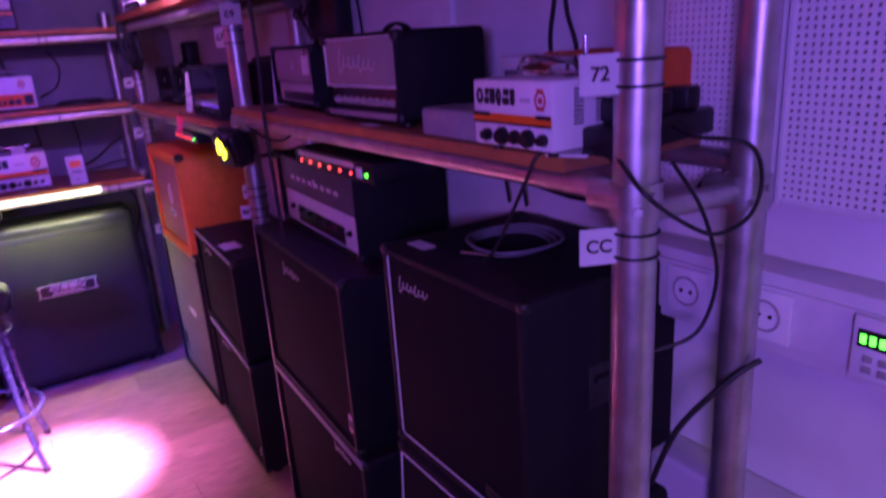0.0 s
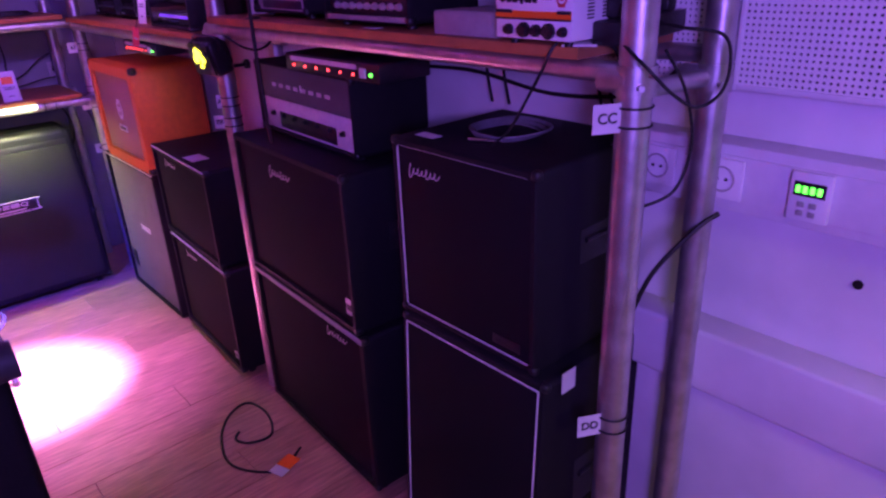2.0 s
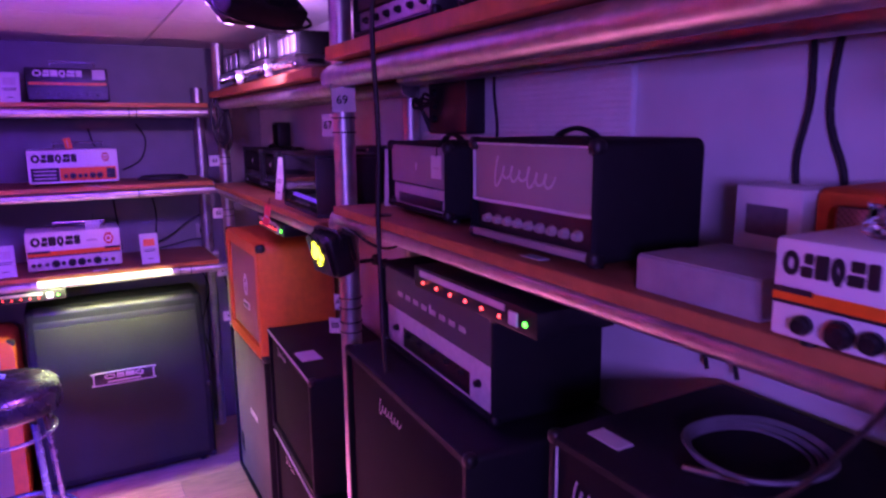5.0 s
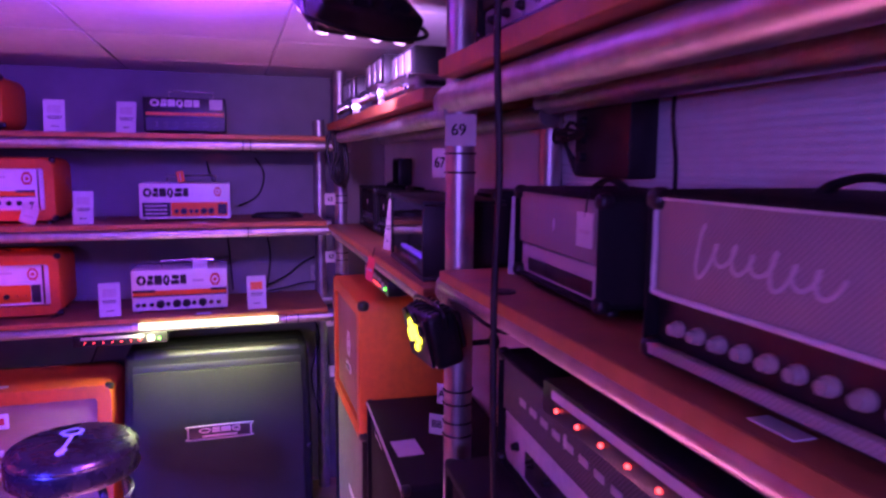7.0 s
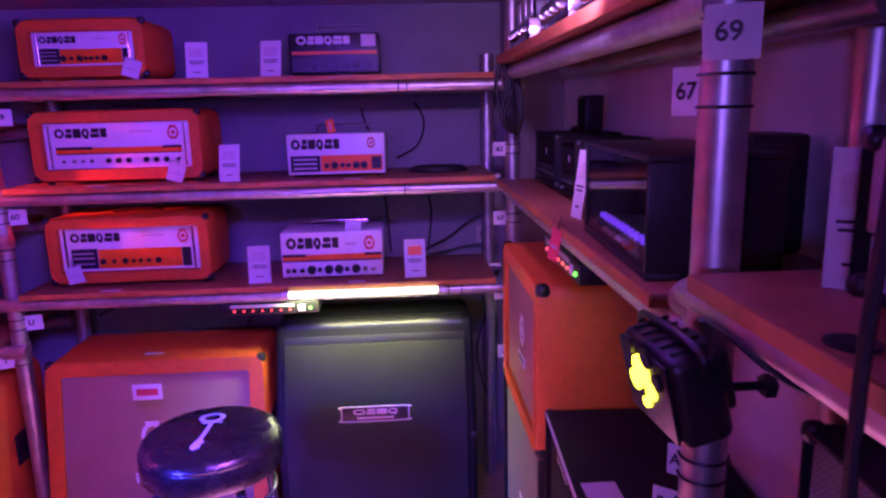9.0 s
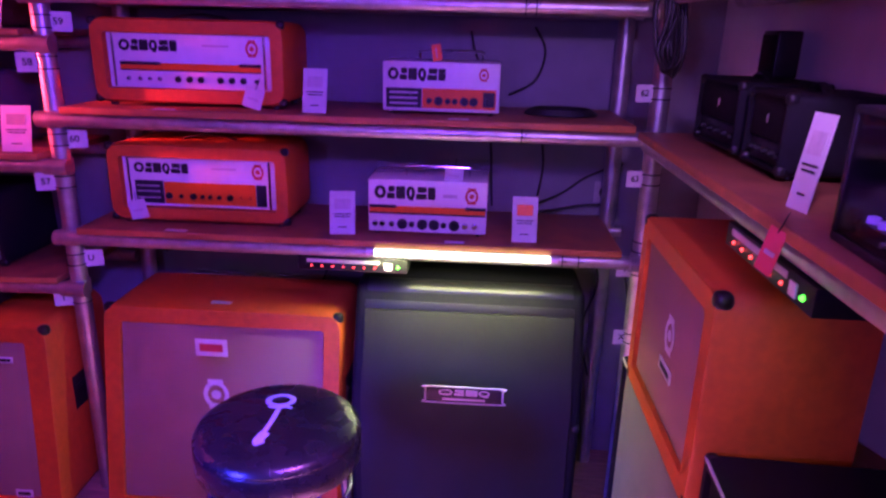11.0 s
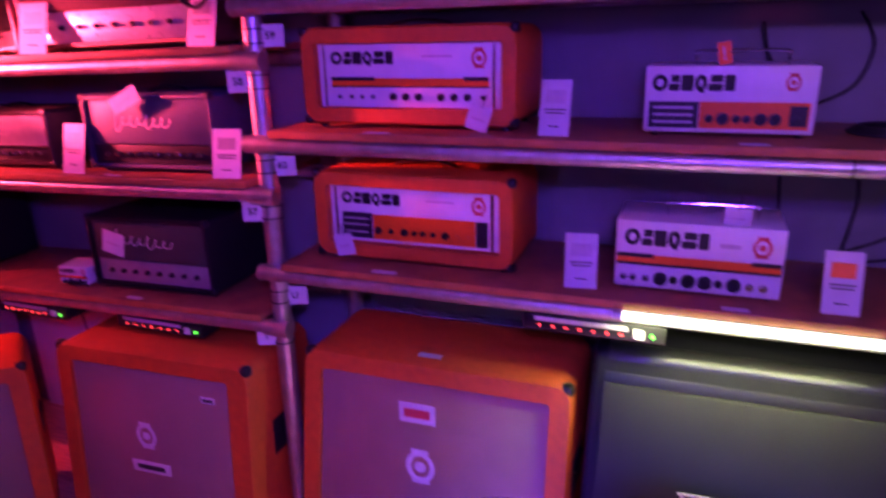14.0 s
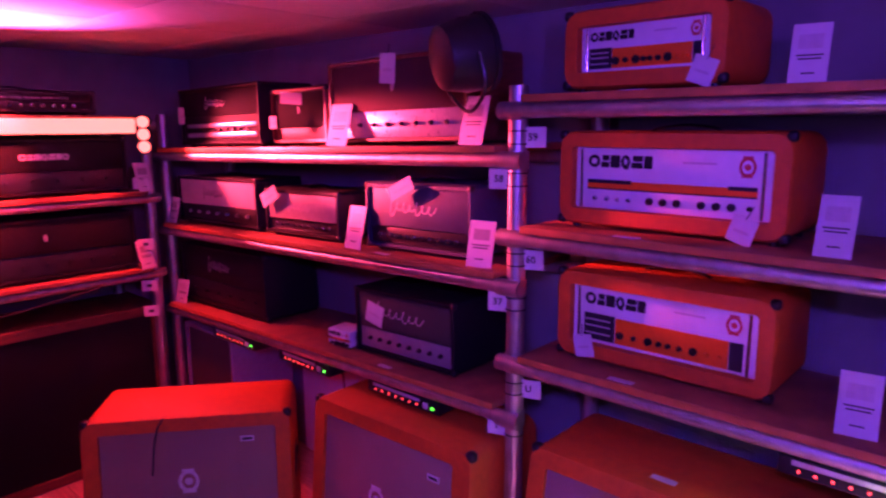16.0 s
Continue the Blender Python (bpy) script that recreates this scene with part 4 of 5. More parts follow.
ob = cabinet(1.078, 2.925, 0, "west", 0.73, 0.610, 0.35, "black vinyl speaker cabinet with pale trim, bottom of a stack", BLACK_TOLEX, BLACK_CLOTH, 0.024, 0.014, None, ("script", 0.19, 0.545, 0.11, 0.03, PALE_PRINT), base=0.05, corner=0.025, turn=-3)
edge_trim(ob, 0.73, 0.610, 0.597, 0.016, GREY_TOLEX, "pale grey trim along the top edge")
cabinet(1.078, 2.935, 0.612, "west", 0.70, 0.478, 0.35, "black vinyl guitar speaker cabinet, top of a stack", BLACK_TOLEX, BLACK_CLOTH, 0.020, 0.014, None, ("script", -0.05, 0.395, 0.13, 0.035, PALE_PRINT), (("plate", 0.305, 0.075, 0.035, 0.05, PALE_PRINT),), corner=0.025, turn=-3)
ob = cabinet(1.088, 3.825, 0, "west", 0.63, 0.504, 0.34, "black vinyl guitar speaker cabinet, bottom of a stack", BLACK_TOLEX, BLACK_CLOTH, 0.022, 0.014, None, ("script", -0.10, 0.44, 0.12, 0.03, PALE_PRINT), (("plate", 0.25, 0.1, 0.03, 0.03, PALE_PRINT),), base=0.04, corner=0.025, turn=-3)
edge_trim(ob, 0.63, 0.504, 0.497, 0.005, PIPING, "thin pale trim along the top edge")
ob = cabinet(1.090, 3.850, 0.506, "west", 0.62, 0.398, 0.34, "black vinyl speaker cabinet with pale edge, top of a stack", BLACK_TOLEX, BLACK_CLOTH, 0.022, 0.014, None, ("script", -0.12, 0.34, 0.12, 0.03, PALE_PRINT), (), corner=0.025, turn=-3)
edge_trim(ob, 0.62, 0.398, 0.391, 0.005, PIPING, "thin pale trim along the top edge")
ob = cabinet(1.105, 4.560, 0, "west", 0.66, 0.745, 0.34, "grey-fronted guitar speaker cabinet with black edges", BLACK_TOLEX, GREY_CLOTH, 0.020, 0.014, None, ("block", 0.03, 0.40, 0.13, 0.03, PIPING), (("plate", -0.25, 0.16, 0.05, 0.09, BLACK),), base=0.0, corner=0.0)
edge_trim(ob, 0.66, 0.745, 0.737, 0.006, PIPING, "thin pale trim along the top edge")
cabinet(1.085, 4.455, 0.757, "west", 0.58, 0.465, 0.30, "orange vinyl speaker cabinet with tan grille on a grey cabinet", ORANGE_TOLEX, BASKET, 0.045, 0.04, plates=(("crest", 0.02, 0.26, 0, 0.07, PIPING), ("plate", 0.02, 0.175, 0.10, 0.03, PIPING)), group="orange cabinets", handle=False, rims=(0.05, 0.05, 0.05, 0.05))

# heads on the back wall rack
SA = [z + rr + 0.022 for z in RA]
SB = [z + rr + 0.022 for z in RB]
orange_head(-0.265, 5.12, SA[0], "south", 0.60, 0.265, 0.27, "block")
orange_head(-0.265, 5.12, SA[1], "south", 0.61, 0.265, 0.27, "stripe")
orange_head(-0.345, 5.12, SA[2], "south", 0.45, 0.215, 0.27, "block", turn=-2)
WL = "small white metal amp head with orange stripe and black knobs"
white_head(0.487, 5.115, SA[0], "south", 0.382, 0.182, 0.20, "stripe", WL)
white_head(0.520, 5.145, SA[1], "south", 0.362, 0.160, 0.19, "block", "small white metal guitar amp head with an orange control field")
white_head(0.533, 5.15, SA[2], "south", 0.325, 0.152, 0.18, "black", "small black metal guitar amp head with an orange line")

# heads on the long sagging shelves of the back rack
LEAN = -math.degrees(math.atan(SAG))


def sag(i, x):
    """The height of the shelf's top at x."""
    return SB[i] + SAG * (x + 0.74) + 0.0005


ob = grille_head(-2.42, 5.13, sag(2, -2.42), "south", 0.70, 0.275, 0.28, "black guitar amp head with two pale metal control strips", BLACK_TOLEX, BLACK_CLOTH, BLACK_TOLEX, PIPING, knobs=0, split=0.5, logo_scale=0.24, tilt=LEAN)
for z0, z1 in ((0.045, 0.066), (0.090, 0.108)):
    part("metal_strip", box(bmesh.new(), -0.30, 0.30, 0.010, 0.0145, z0, z1, 0.002), SILVER, ob, "brushed metal control strip")
for k in range(9):
    knob(ob, -0.24 + 0.06 * k, 0.014, 0.078, 0.009, BLACK)
grille_head(-1.855, 5.17, sag(2, -1.855), "south", 0.38, 0.235, 0.25, "dark red guitar amp head with a plain front", BROWN_WOOD, BLACK_CLOTH, BROWN_WOOD, PALE_PRINT, script=False, knobs=0, split=0.25, logo_scale=0.001, tilt=LEAN)
grille_head(-1.235, 5.11, sag(2, -1.235), "south", 0.68, 0.300, 0.29, "dark red guitar amp head with a silver control panel", BROWN_WOOD, RED_CLOTH, SILVER, PALE_PRINT, script=False, knobs=8, split=0.36, logo_scale=0.001, tilt=LEAN)
grille_head(-2.47, 5.12, sag(1, -2.47), "south", 0.72, 0.235, 0.24, "black guitar amp head with a cream front panel", BLACK_TOLEX, PALE_CLOTH, BLACK, INK, knobs=7, split=0.36, logo_scale=0.25, knob_mat=SILVER, tilt=LEAN)
grille_head(-1.80, 5.12, sag(1, -1.80), "south", 0.50, 0.20, 0.22, "small amp head with a grey mesh front and chrome knobs", DARK_METAL, COPPER_PANEL, DARK_METAL, PALE_PRINT, knobs=9, split=0.30, knob_mat=CHROME, logo_scale=0.3, piping=CHROME, tilt=LEAN)
grille_head(-1.14, 5.12, sag(1, -1.14), "south", 0.51, 0.245, 0.26, "dark blue guitar amp head with a script mark", BLUE_TOLEX, BLUE_TOLEX, DARK_METAL, PIPING, knobs=10, split=0.30, knob_mat=CHROME, logo_scale=0.45, tilt=LEAN)
grille_head(-2.46, 5.12, sag(0, -2.46), "south", 0.76, 0.31, 0.28, "black guitar amp head with pale markings", BLACK_TOLEX, BLACK_CLOTH, BLACK, PALE_PRINT, knobs=6, split=0.40, logo_scale=0.25, tilt=LEAN)
grille_head(-1.215, 5.12, sag(0, -1.215), "south", 0.51, 0.262, 0.30, "black guitar amp head with patterned dark front and grey strip", BLACK_TOLEX, OLIVE_CLOTH, COPPER_PANEL, PALE_PRINT, knobs=8, split=0.36, logo_scale=0.5, tilt=LEAN)
white_head(-1.55, 5.10, sag(0, -1.55), "south", 0.12, 0.075, 0.10, "micro", "tiny white metal practice amp with black knobs", 6)

# heads on the side rack
SC = [z + 0.042 for z in (0.96, 1.34, 1.70)]
grille_head(-2.85, 4.53, SC[1], "east", 0.72, 0.26, 0.30, "black guitar amp head with a pale metal name plate", BLACK_TOLEX, BLACK_CLOTH, BLACK, PIPING, script=False, knobs=6, split=0.4, logo_scale=0.3)
grille_head(-2.85, 4.50, SC[0], "east", 0.80, 0.29, 0.30, "black guitar amp head with faint markings", BLACK_TOLEX, BLACK_CLOTH, BLACK, PALE_PRINT, script=False, knobs=7, split=0.4, logo_scale=0.001)
grille_head(-2.88, 4.45, SC[2], "east", 0.66, 0.11, 0.25, "black rack amp with two rows of shiny knobs", DARK_METAL, DARK_METAL, DARK_METAL, PIPING, script=False, knobs=12, split=0.5, knob_mat=CHROME, logo_scale=0.7)
cabinet(-2.87, 4.55, 0, "east", 0.90, 0.80, 0.38, "black speaker cabinet with a brown wooden frame", BROWN_WOOD, BLACK_CLOTH, 0.05, 0.01, corner=0, handle=False)

# heads along the amplifier wall
grille_head(1.126, 2.520, 1.456, "west", 0.337, 0.186, 0.21, "black guitar amp head with a taupe grille and script mark", BLACK_TOLEX, CREAM_CLOTH, BLACK, PALE_PRINT, knobs=9, split=0.36, piping=PIPING, knob_mat=CREAM_PLASTIC, rim=0.008, logo_scale=0.5, sill=CREAM_CLOTH)
grille_head(1.188, 3.035, 1.456, "west", 0.345, 0.170, 0.20, "small black amp with a pale grille and a white sticker", BLACK_TOLEX, CREAM_CLOTH, PALE_CLOTH, PALE_PRINT, knobs=0, split=0.36, rim=0.008, script=False, logo_scale=0.001, turn=-4, recess=(0.78, 0.55))
white_head(1.074, 1.956, 1.456, "west", 0.172, 0.104, 0.13, "micro", "tiny white metal guitar amp with an orange stripe")
ob = grille_head(1.166, 2.935, 1.0915, "west", 0.585, 0.232, 0.25, "black amp head with grey mesh and a white lower panel", BLACK_TOLEX, GREY_MESH, PIPING, PIPING, script=False, knobs=7, split=0.48, rim=0.010, logo_scale=0.001, turn=-3, recess=(0.62, 0.6), knob_mat=DARK_METAL)
for k in range(8):
    part("pale_slot", box(bmesh.new(), -0.19 + 0.047 * k, -0.162 + 0.047 * k, 0.0065, 0.0085, 0.158, 0.170, 0.001), PALE_PRINT, ob)

cabinet(-2.60, 5.10, 0, "south", 0.46, 0.690, 0.34, "dark grey speaker cabinet under the back rack", GREY_TOLEX, OLIVE_CLOTH, 0.02, 0.012, corner=0, handle=False)

# ---- stool ----
ob = thing("bar_stool", pose(0.205, 4.375, 0, 0, 0, -5), "round black vinyl bar stool with steel legs and pale print", "stool")
b = bmesh.new()
prof = [(0.0, 0.782), (0.10, 0.7815), (0.155, 0.780), (0.176, 0.776), (0.187, 0.768), (0.1925, 0.757), (0.190, 0.751), (0.1935, 0.745), (0.1935, 0.690), (0.189, 0.684), (0.17, 0.682), (0.0, 0.682)]
n = 40
rings = [[b.verts.new((r * math.cos(2 * math.pi * k / n), r * math.sin(2 * math.pi * k / n), z)) for k in range(n)] for r, z in prof[1:-1]]
c0, c1 = b.verts.new((0, 0, prof[0][1])), b.verts.new((0, 0, prof[-1][1]))
for a, c in zip(rings, rings[1:]):
    for k in range(n):
        b.faces.new((a[k], c[k], c[(k + 1) % n], a[(k + 1) % n]))
for k in range(n):
    b.faces.new((c0, rings[0][k], rings[0][(k + 1) % n]))
    b.faces.new((c1, rings[-1][(k + 1) % n], rings[-1][k]))
part("seat", b, VINYL, ob, "glossy black padded seat")
b = bmesh.new()
sweep(b, [(0.030 * math.cos(a) - 0.005, 0.085 + 0.024 * math.sin(a), 0.7835) for a in [k * math.pi / 4 for k in range(8)]], 0.0075, 6, True)
sweep(b, [(-0.03, 0.058, 0.7835), (-0.012, 0.052, 0.7835), (0.012, 0.054, 0.7835), (0.026, 0.048, 0.7835)], 0.006, 6)
sweep(b, [(-0.004, 0.05, 0.7835), (-0.012, 0.0, 0.7835), (-0.024, -0.06, 0.7835)], 0.0065, 6)
sweep(b, [(-0.02, -0.055, 0.7832), (-0.03, -0.085, 0.7832), (-0.024, -0.10, 0.783)], 0.013, 6)
for v in b.verts:
    v.co.z = 0.7825 + (v.co.z - 0.7835) * 0.15
bmesh.ops.rotate(b, verts=b.verts, cent=(0, 0, 0), matrix=Matrix.Rotation(radians(13), 3, "Z"))
part("seat_print", b, BLUE_PRINT, ob, "pale lilac printed emblem")
for k in range(4):
    a = radians(45 + 90 * k)
    c, s = math.cos(a), math.sin(a)
    b = bmesh.new()
    sweep(b, [(0.12 * c, 0.12 * s, 0.686), (0.155 * c, 0.155 * s, 0.66), (0.168 * c, 0.168 * s, 0.58), (0.195 * c, 0.195 * s, 0.25), (0.205 * c, 0.205 * s, 0.16), (0.245 * c, 0.245 * s, 0.012)], 0.0125, 10)
    lg = part("leg", b, STOOL_STEEL, ob)
    part("foot_cap", rod(bmesh.new(), (0.2455 * c, 0.2455 * s, 0.0), (0.243 * c, 0.243 * s, 0.022), 0.0145, 12), BLACK, lg)
b = bmesh.new()
sweep(b, [(0.205 * math.cos(a), 0.205 * math.sin(a), 0.245) for a in [k * math.pi / 8 for k in range(16)]], 0.010, 10, True)
part("foot_ring", b, STOOL_STEEL, ob, "chrome foot ring")
b = bmesh.new()
sweep(b, [(0.165 * math.cos(a), 0.165 * math.sin(a), 0.60) for a in [k * math.pi / 8 for k in range(16)]], 0.007, 8, True)
part("upper_ring", b, STOOL_STEEL, ob)

# ---- lamps ----
ob = thing("tube_lamp", pose(0.605, 5.022, 0.99), "glowing cool white tube lamp fixed to the front rail", "lamp")
part("tube", rod(bmesh.new(), (-0.275, 0, 0), (0.275, 0, 0), 0.011, 14), TUBE_GLOW, ob, "glowing tube")
for sx in (-1, 1):
    part("end_cap", rod(bmesh.new(), (sx * 0.275, 0, 0), (sx * 0.30, 0, 0), 0.0125, 12), WHITE_PLASTIC, ob)


def hub(x, y, z, way, n, w, glow_all=True):
    """A flat black power box hung under a shelf, with a row of red lights."""
    ob = thing("power_box", facing(x, y, z, way), "flat black power distributor under a shelf with red lights", "power distributor", "power distributors")
    part("case", box(bmesh.new(), -w / 2, w / 2, 0, 0.16, -0.045, 0, 0.003), DARK_METAL, ob)
    part("label_strip", box(bmesh.new(), -w / 2 + 0.03, w / 2 - 0.09, -0.0015, 0.0, -0.018, -0.006), PALE_PRINT, ob)
    for k in range(n):
        lx = -w / 2 + 0.045 + k * (w - 0.15) / (n - 1)
        b = bmesh.new()
        bmesh.ops.create_icosphere(b, subdivisions=1, radius=0.0038, matrix=Matrix.Translation((lx, -0.001, -0.030)))
        part("red_light", b, RED_GLOW, ob, "small lit red light")
    b = bmesh.new()
    bmesh.ops.create_icosphere(b, subdivisions=1, radius=0.0055, matrix=Matrix.Translation((w / 2 - 0.03, -0.001, -0.026)))
    part("green_light", b, GREEN_GLOW, ob, "small lit green light")
    part("switch", box(bmesh.new(), w / 2 - 0.075, w / 2 - 0.05, -0.004, 0, -0.036, -0.012, 0.002), WHITE_PLASTIC, ob)
    return ob


hub(0.255, 5.045, 0.958, "south", 7, 0.355)
hub(1.112, 2.675, 1.376, "west", 6, 0.43)
hub(1.125, 4.10, 1.330, "west", 6, 0.36)
hub(-2.28, 5.06, 0.742, "south", 7, 0.36)
hub(-1.74, 5.06, 0.754, "south", 7, 0.34)
hub(-1.16, 5.06, 0.767, "south", 7, 0.36)


def par_lamp(m, label, glow, r=0.075, length=0.16):
    ob = thing("stage_lamp", m, label, "stage lamp", "stage lamps")
    b = bmesh.new()
    n = 20
    rr_ = [(r * 0.55, -length), (r * 0.85, -length * 0.9), (r, -length * 0.4), (r, 0.0), (r * 1.08, 0.0), (r * 1.08, 0.012), (r * 0.9, 0.012), (r * 0.88, -0.02)]
    rings = [[b.verts.new((q * math.cos(2 * math.pi * k / n), q * math.sin(2 * math.pi * k / n), z)) for k in range(n)] for q, z in rr_]
    for a, c in zip(rings, rings[1:]):
        for k in range(n):
            b.faces.new((a[k], a[(k + 1) % n], c[(k + 1) % n], c[k]))
    b.faces.new(rings[0])
    b.faces.new(rings[-1])
    part("can", b, BLACK, ob)
    if glow:
        part("lens", rod(bmesh.new(), (0, 0, -0.018), (0, 0, -0.008), r * 0.86, 20), glow, ob, "lit lens")
    b = bmesh.new()
    sweep(b, [(-r * 1.15, 0, -length * 0.45), (-r * 1.2, r * 0.9, -length * 0.45), (0, r * 1.5, -length * 0.45), (r * 1.2, r * 0.9, -length * 0.45), (r * 1.15, 0, -length * 0.45)], 0.006, 6)
    part("yoke", b, DARK_METAL, ob)
    return ob


par_lamp(pose(-0.735, 4.97, 1.885, -80, 0, -35 + 10), "round black stage lamp clamped to the rack post", None, 0.10, 0.13)

# flood lamps: a flat black case with a row of lenses
def bar_lamp(m, label, glow, w, h, d, cols, rows):
    ob = thing("flood_lamp", m, label, "flood lamp", "flood lamps")
    part("housing", box(bmesh.new(), -w / 2, w / 2, 0.0, d, -h / 2, h / 2, 0.012, 3), DARK_METAL, ob)
    for k in range(5):
        part("cooling_fin", box(bmesh.new(), -w / 2 + 0.02 + k * (w - 0.04) / 4.5, -w / 2 + 0.026 + k * (w - 0.04) / 4.5, d, d + 0.014, -h / 2 + 0.012, h / 2 - 0.012, 0.001), DARK_METAL, ob)
    for i in range(cols):
        for j in range(rows):
            cx, cz = -w / 2 + w * (i + 0.5) / cols, -h / 2 + h * (j + 0.5) / rows
            part("lens", rod(bmesh.new(), (cx, -0.004, cz), (cx, 0.002, cz), min(w / cols, h / rows) * 0.36, 12), glow, ob, "lit lens")
    b = bmesh.new()
    sweep(b, [(-w / 2 - 0.004, d * 0.5, 0), (-w / 2 - 0.012, d * 0.5, h * 0.55), (0, d * 0.5, h * 0.85), (w / 2 + 0.012, d * 0.5, h * 0.55), (w / 2 + 0.004, d * 0.5, 0)], 0.005, 6)
    part("bracket", b, DARK_METAL, ob)
    return ob


bar_lamp(look((0.98, 3.60, 1.965), (0.80, 4.05, 1.4)) @ pose(0, 0, 0, 90, 0, 0), "black flood lamp over the upper shelf, lit violet-white", VIOLET_GLOW, 0.26, 0.13, 0.07, 4, 2)
ob = thing("stage_lamp", look((1.045, 3.315, 1.352), (0.29, 3.25, 1.17)), "black box stage lamp under the shelf with lit yellow lenses", "stage lamp", "stage lamps")
part("housing", box(bmesh.new(), -0.068, 0.068, -0.080, 0.030, 0.002, 0.064, 0.014, 3), DARK_METAL, ob)
part("rear_housing", box(bmesh.new(), -0.045, 0.045, -0.060, 0.015, 0.064, 0.082, 0.012, 3), DARK_METAL, ob)
part("bezel", box(bmesh.new(), -0.060, 0.060, -0.072, 0.024, -0.003, 0.002, 0.003), BLACK, ob)
for k in range(5):
    part("cooling_fin", box(bmesh.new(), -0.052 + 0.024 * k, -0.048 + 0.024 * k, 0.030, 0.034, 0.012, 0.058, 0.001), BLACK, ob)
for cx, cy, q, lit in ((0.0, 0.0, 0.018, 1), (0.020, -0.020, 0.013, 1), (-0.018, -0.022, 0.010, 1), (-0.022, 0.022, 0.012, 0), (0.024, 0.024, 0.012, 0), (0.0, -0.042, 0.007, 1), (-0.042, 0.0, 0.010, 0)):
    part("lens", rod(bmesh.new(), (cx, cy, -0.008), (cx, cy, -0.003), q, 14), YELLOW_GLOW if lit else BLACK, ob, "glowing yellow lens" if lit else "")
b = bmesh.new()
sweep(b, [(-0.072, 0.0, 0.035), (-0.076, 0.028, 0.035), (-0.05, 0.040, 0.035), (0.05, 0.040, 0.035), (0.076, 0.028, 0.035), (0.072, 0.0, 0.035)], 0.005, 6)
part("yoke", b, DARK_METAL, ob)
ob = thing("clamp_knob", pose(1.225, 3.40, 1.285), "black wing knob of a clamp on the rack post", "knob")
part("stem", rod(bmesh.new(), (-0.032, 0, 0), (0.012, 0, 0), 0.006, 10), DARK_METAL, ob)
part("grip", rod(bmesh.new(), (0.010, 0, 0), (0.024, 0, 0), 0.017, 5), BLACK, ob)

# red light on the shelf edge, drawn as a glowing strip; no lamp here
ob = thing("lit_edge_strip", facing(-2.815, 4.62, 1.695, "east"), "glowing strip drawn for the red-lit shelf edge of the side rack", "lamp")
part("bar", box(bmesh.new(), -0.34, 0.30, -0.018, 0.0, -0.034, 0.034, 0.010, 3), RED_HOT, ob, "red glow of the lit shelf edge")
part("strip_backing", box(bmesh.new(), -0.345, 0.305, 0.0, 0.012, -0.022, 0.022, 0.002), DARK_METAL, ob)
for dz in (0.058, 0.0, -0.058):
    ob = thing("red_lamp", look((-2.745, 4.93, 1.655 + dz), (-1.2, 3.9, 1.5)), "small round red lamp glowing white-hot on the rack post", "lamp", "red lamps")
    part("lens", rod(bmesh.new(), (0, 0, -0.006), (0, 0, 0), 0.027, 16), RED_HOT, ob, "glowing lens")
    part("can", rod(bmesh.new(), (0, 0, 0.0005), (0, 0, 0.05), 0.034, 16), DARK_METAL, ob)

# ---- price cards and tags ----


def price_card(x, y, z, way, w, h, lean=14, turn=0, photo=ORANGE_PRINT):
    ob = thing("price_card", facing(x, y, z, way) @ pose(0, 0, 0, -lean, 0, turn), "white paper price card standing on the shelf", "price card", "price cards")
    part("sheet", box(bmesh.new(), -w / 2, w / 2, 0, 0.0012, 0, h), PAPER, ob)
    part("back_flap", box(bmesh.new(), -w / 2, w / 2, 0.0012, 0.0022, h * 0.4, h), PAPER, ob)
    part("picture", box(bmesh.new(), -w * 0.32, w * 0.32, -0.0008, -0.0001, h * 0.58, h * 0.82), photo, ob)
    for k, q in ((0.46, 0.7), (0.40, 0.6), (0.16, 0.35)):
        part("print_bar", box(bmesh.new(), -w * q / 2, w * q / 2, -0.0008, -0.0001, h * k, h * (k + 0.025)), INK, ob)
    return ob


def hang_tag(x, y, z, way, w, h, tilt, turn=0, mat=None):
    ob = thing("price_tag", facing(x, y, z, way) @ pose(0, 0, 0, 0, tilt, turn), "white paper price tag hanging from an amplifier", "price tag", "hanging tags")
    part("tag", box(bmesh.new(), -w / 2, w / 2, 0, 0.001, -h, 0), mat or PAPER, ob)
    part("string", rod(bmesh.new(), (0, 0.0005, -0.006), (0.004, 0.002, 0.03), 0.0012, 6), INK, ob)
    part("print_bar", box(bmesh.new(), -w * 0.3, w * 0.3, -0.0008, -0.0001, -h * 0.6, -h * 0.5), PALE_PRINT, ob)
    return ob


for x, z, w, h in ((0.055, SA[2], 0.075, 0.13), (0.31, SA[2], 0.075, 0.13), (0.135, SA[1], 0.075, 0.135), (0.215, SA[0], 0.082, 0.14), (0.80, SA[0], 0.08, 0.145)):
    price_card(x, 5.09, z, "south", w, h, 14, random.uniform(-8, 8), random.choice((ORANGE_PRINT, PALE_PRINT)))
for x, z, t in ((-0.165, 1.845, 20), (-0.05, 1.475, 18), (-0.475, 1.105, -12)):
    hang_tag(x, 5.112, z, "south", 0.06, 0.065, t)
hang_tag(0.57, 5.135, SA[0] + 0.222, "south", 0.06, 0.045, 3)
hang_tag(0.52, 5.14, SA[1] + 0.19, "south", 0.05, 0.03, 80, 0, ORANGE_PRINT)
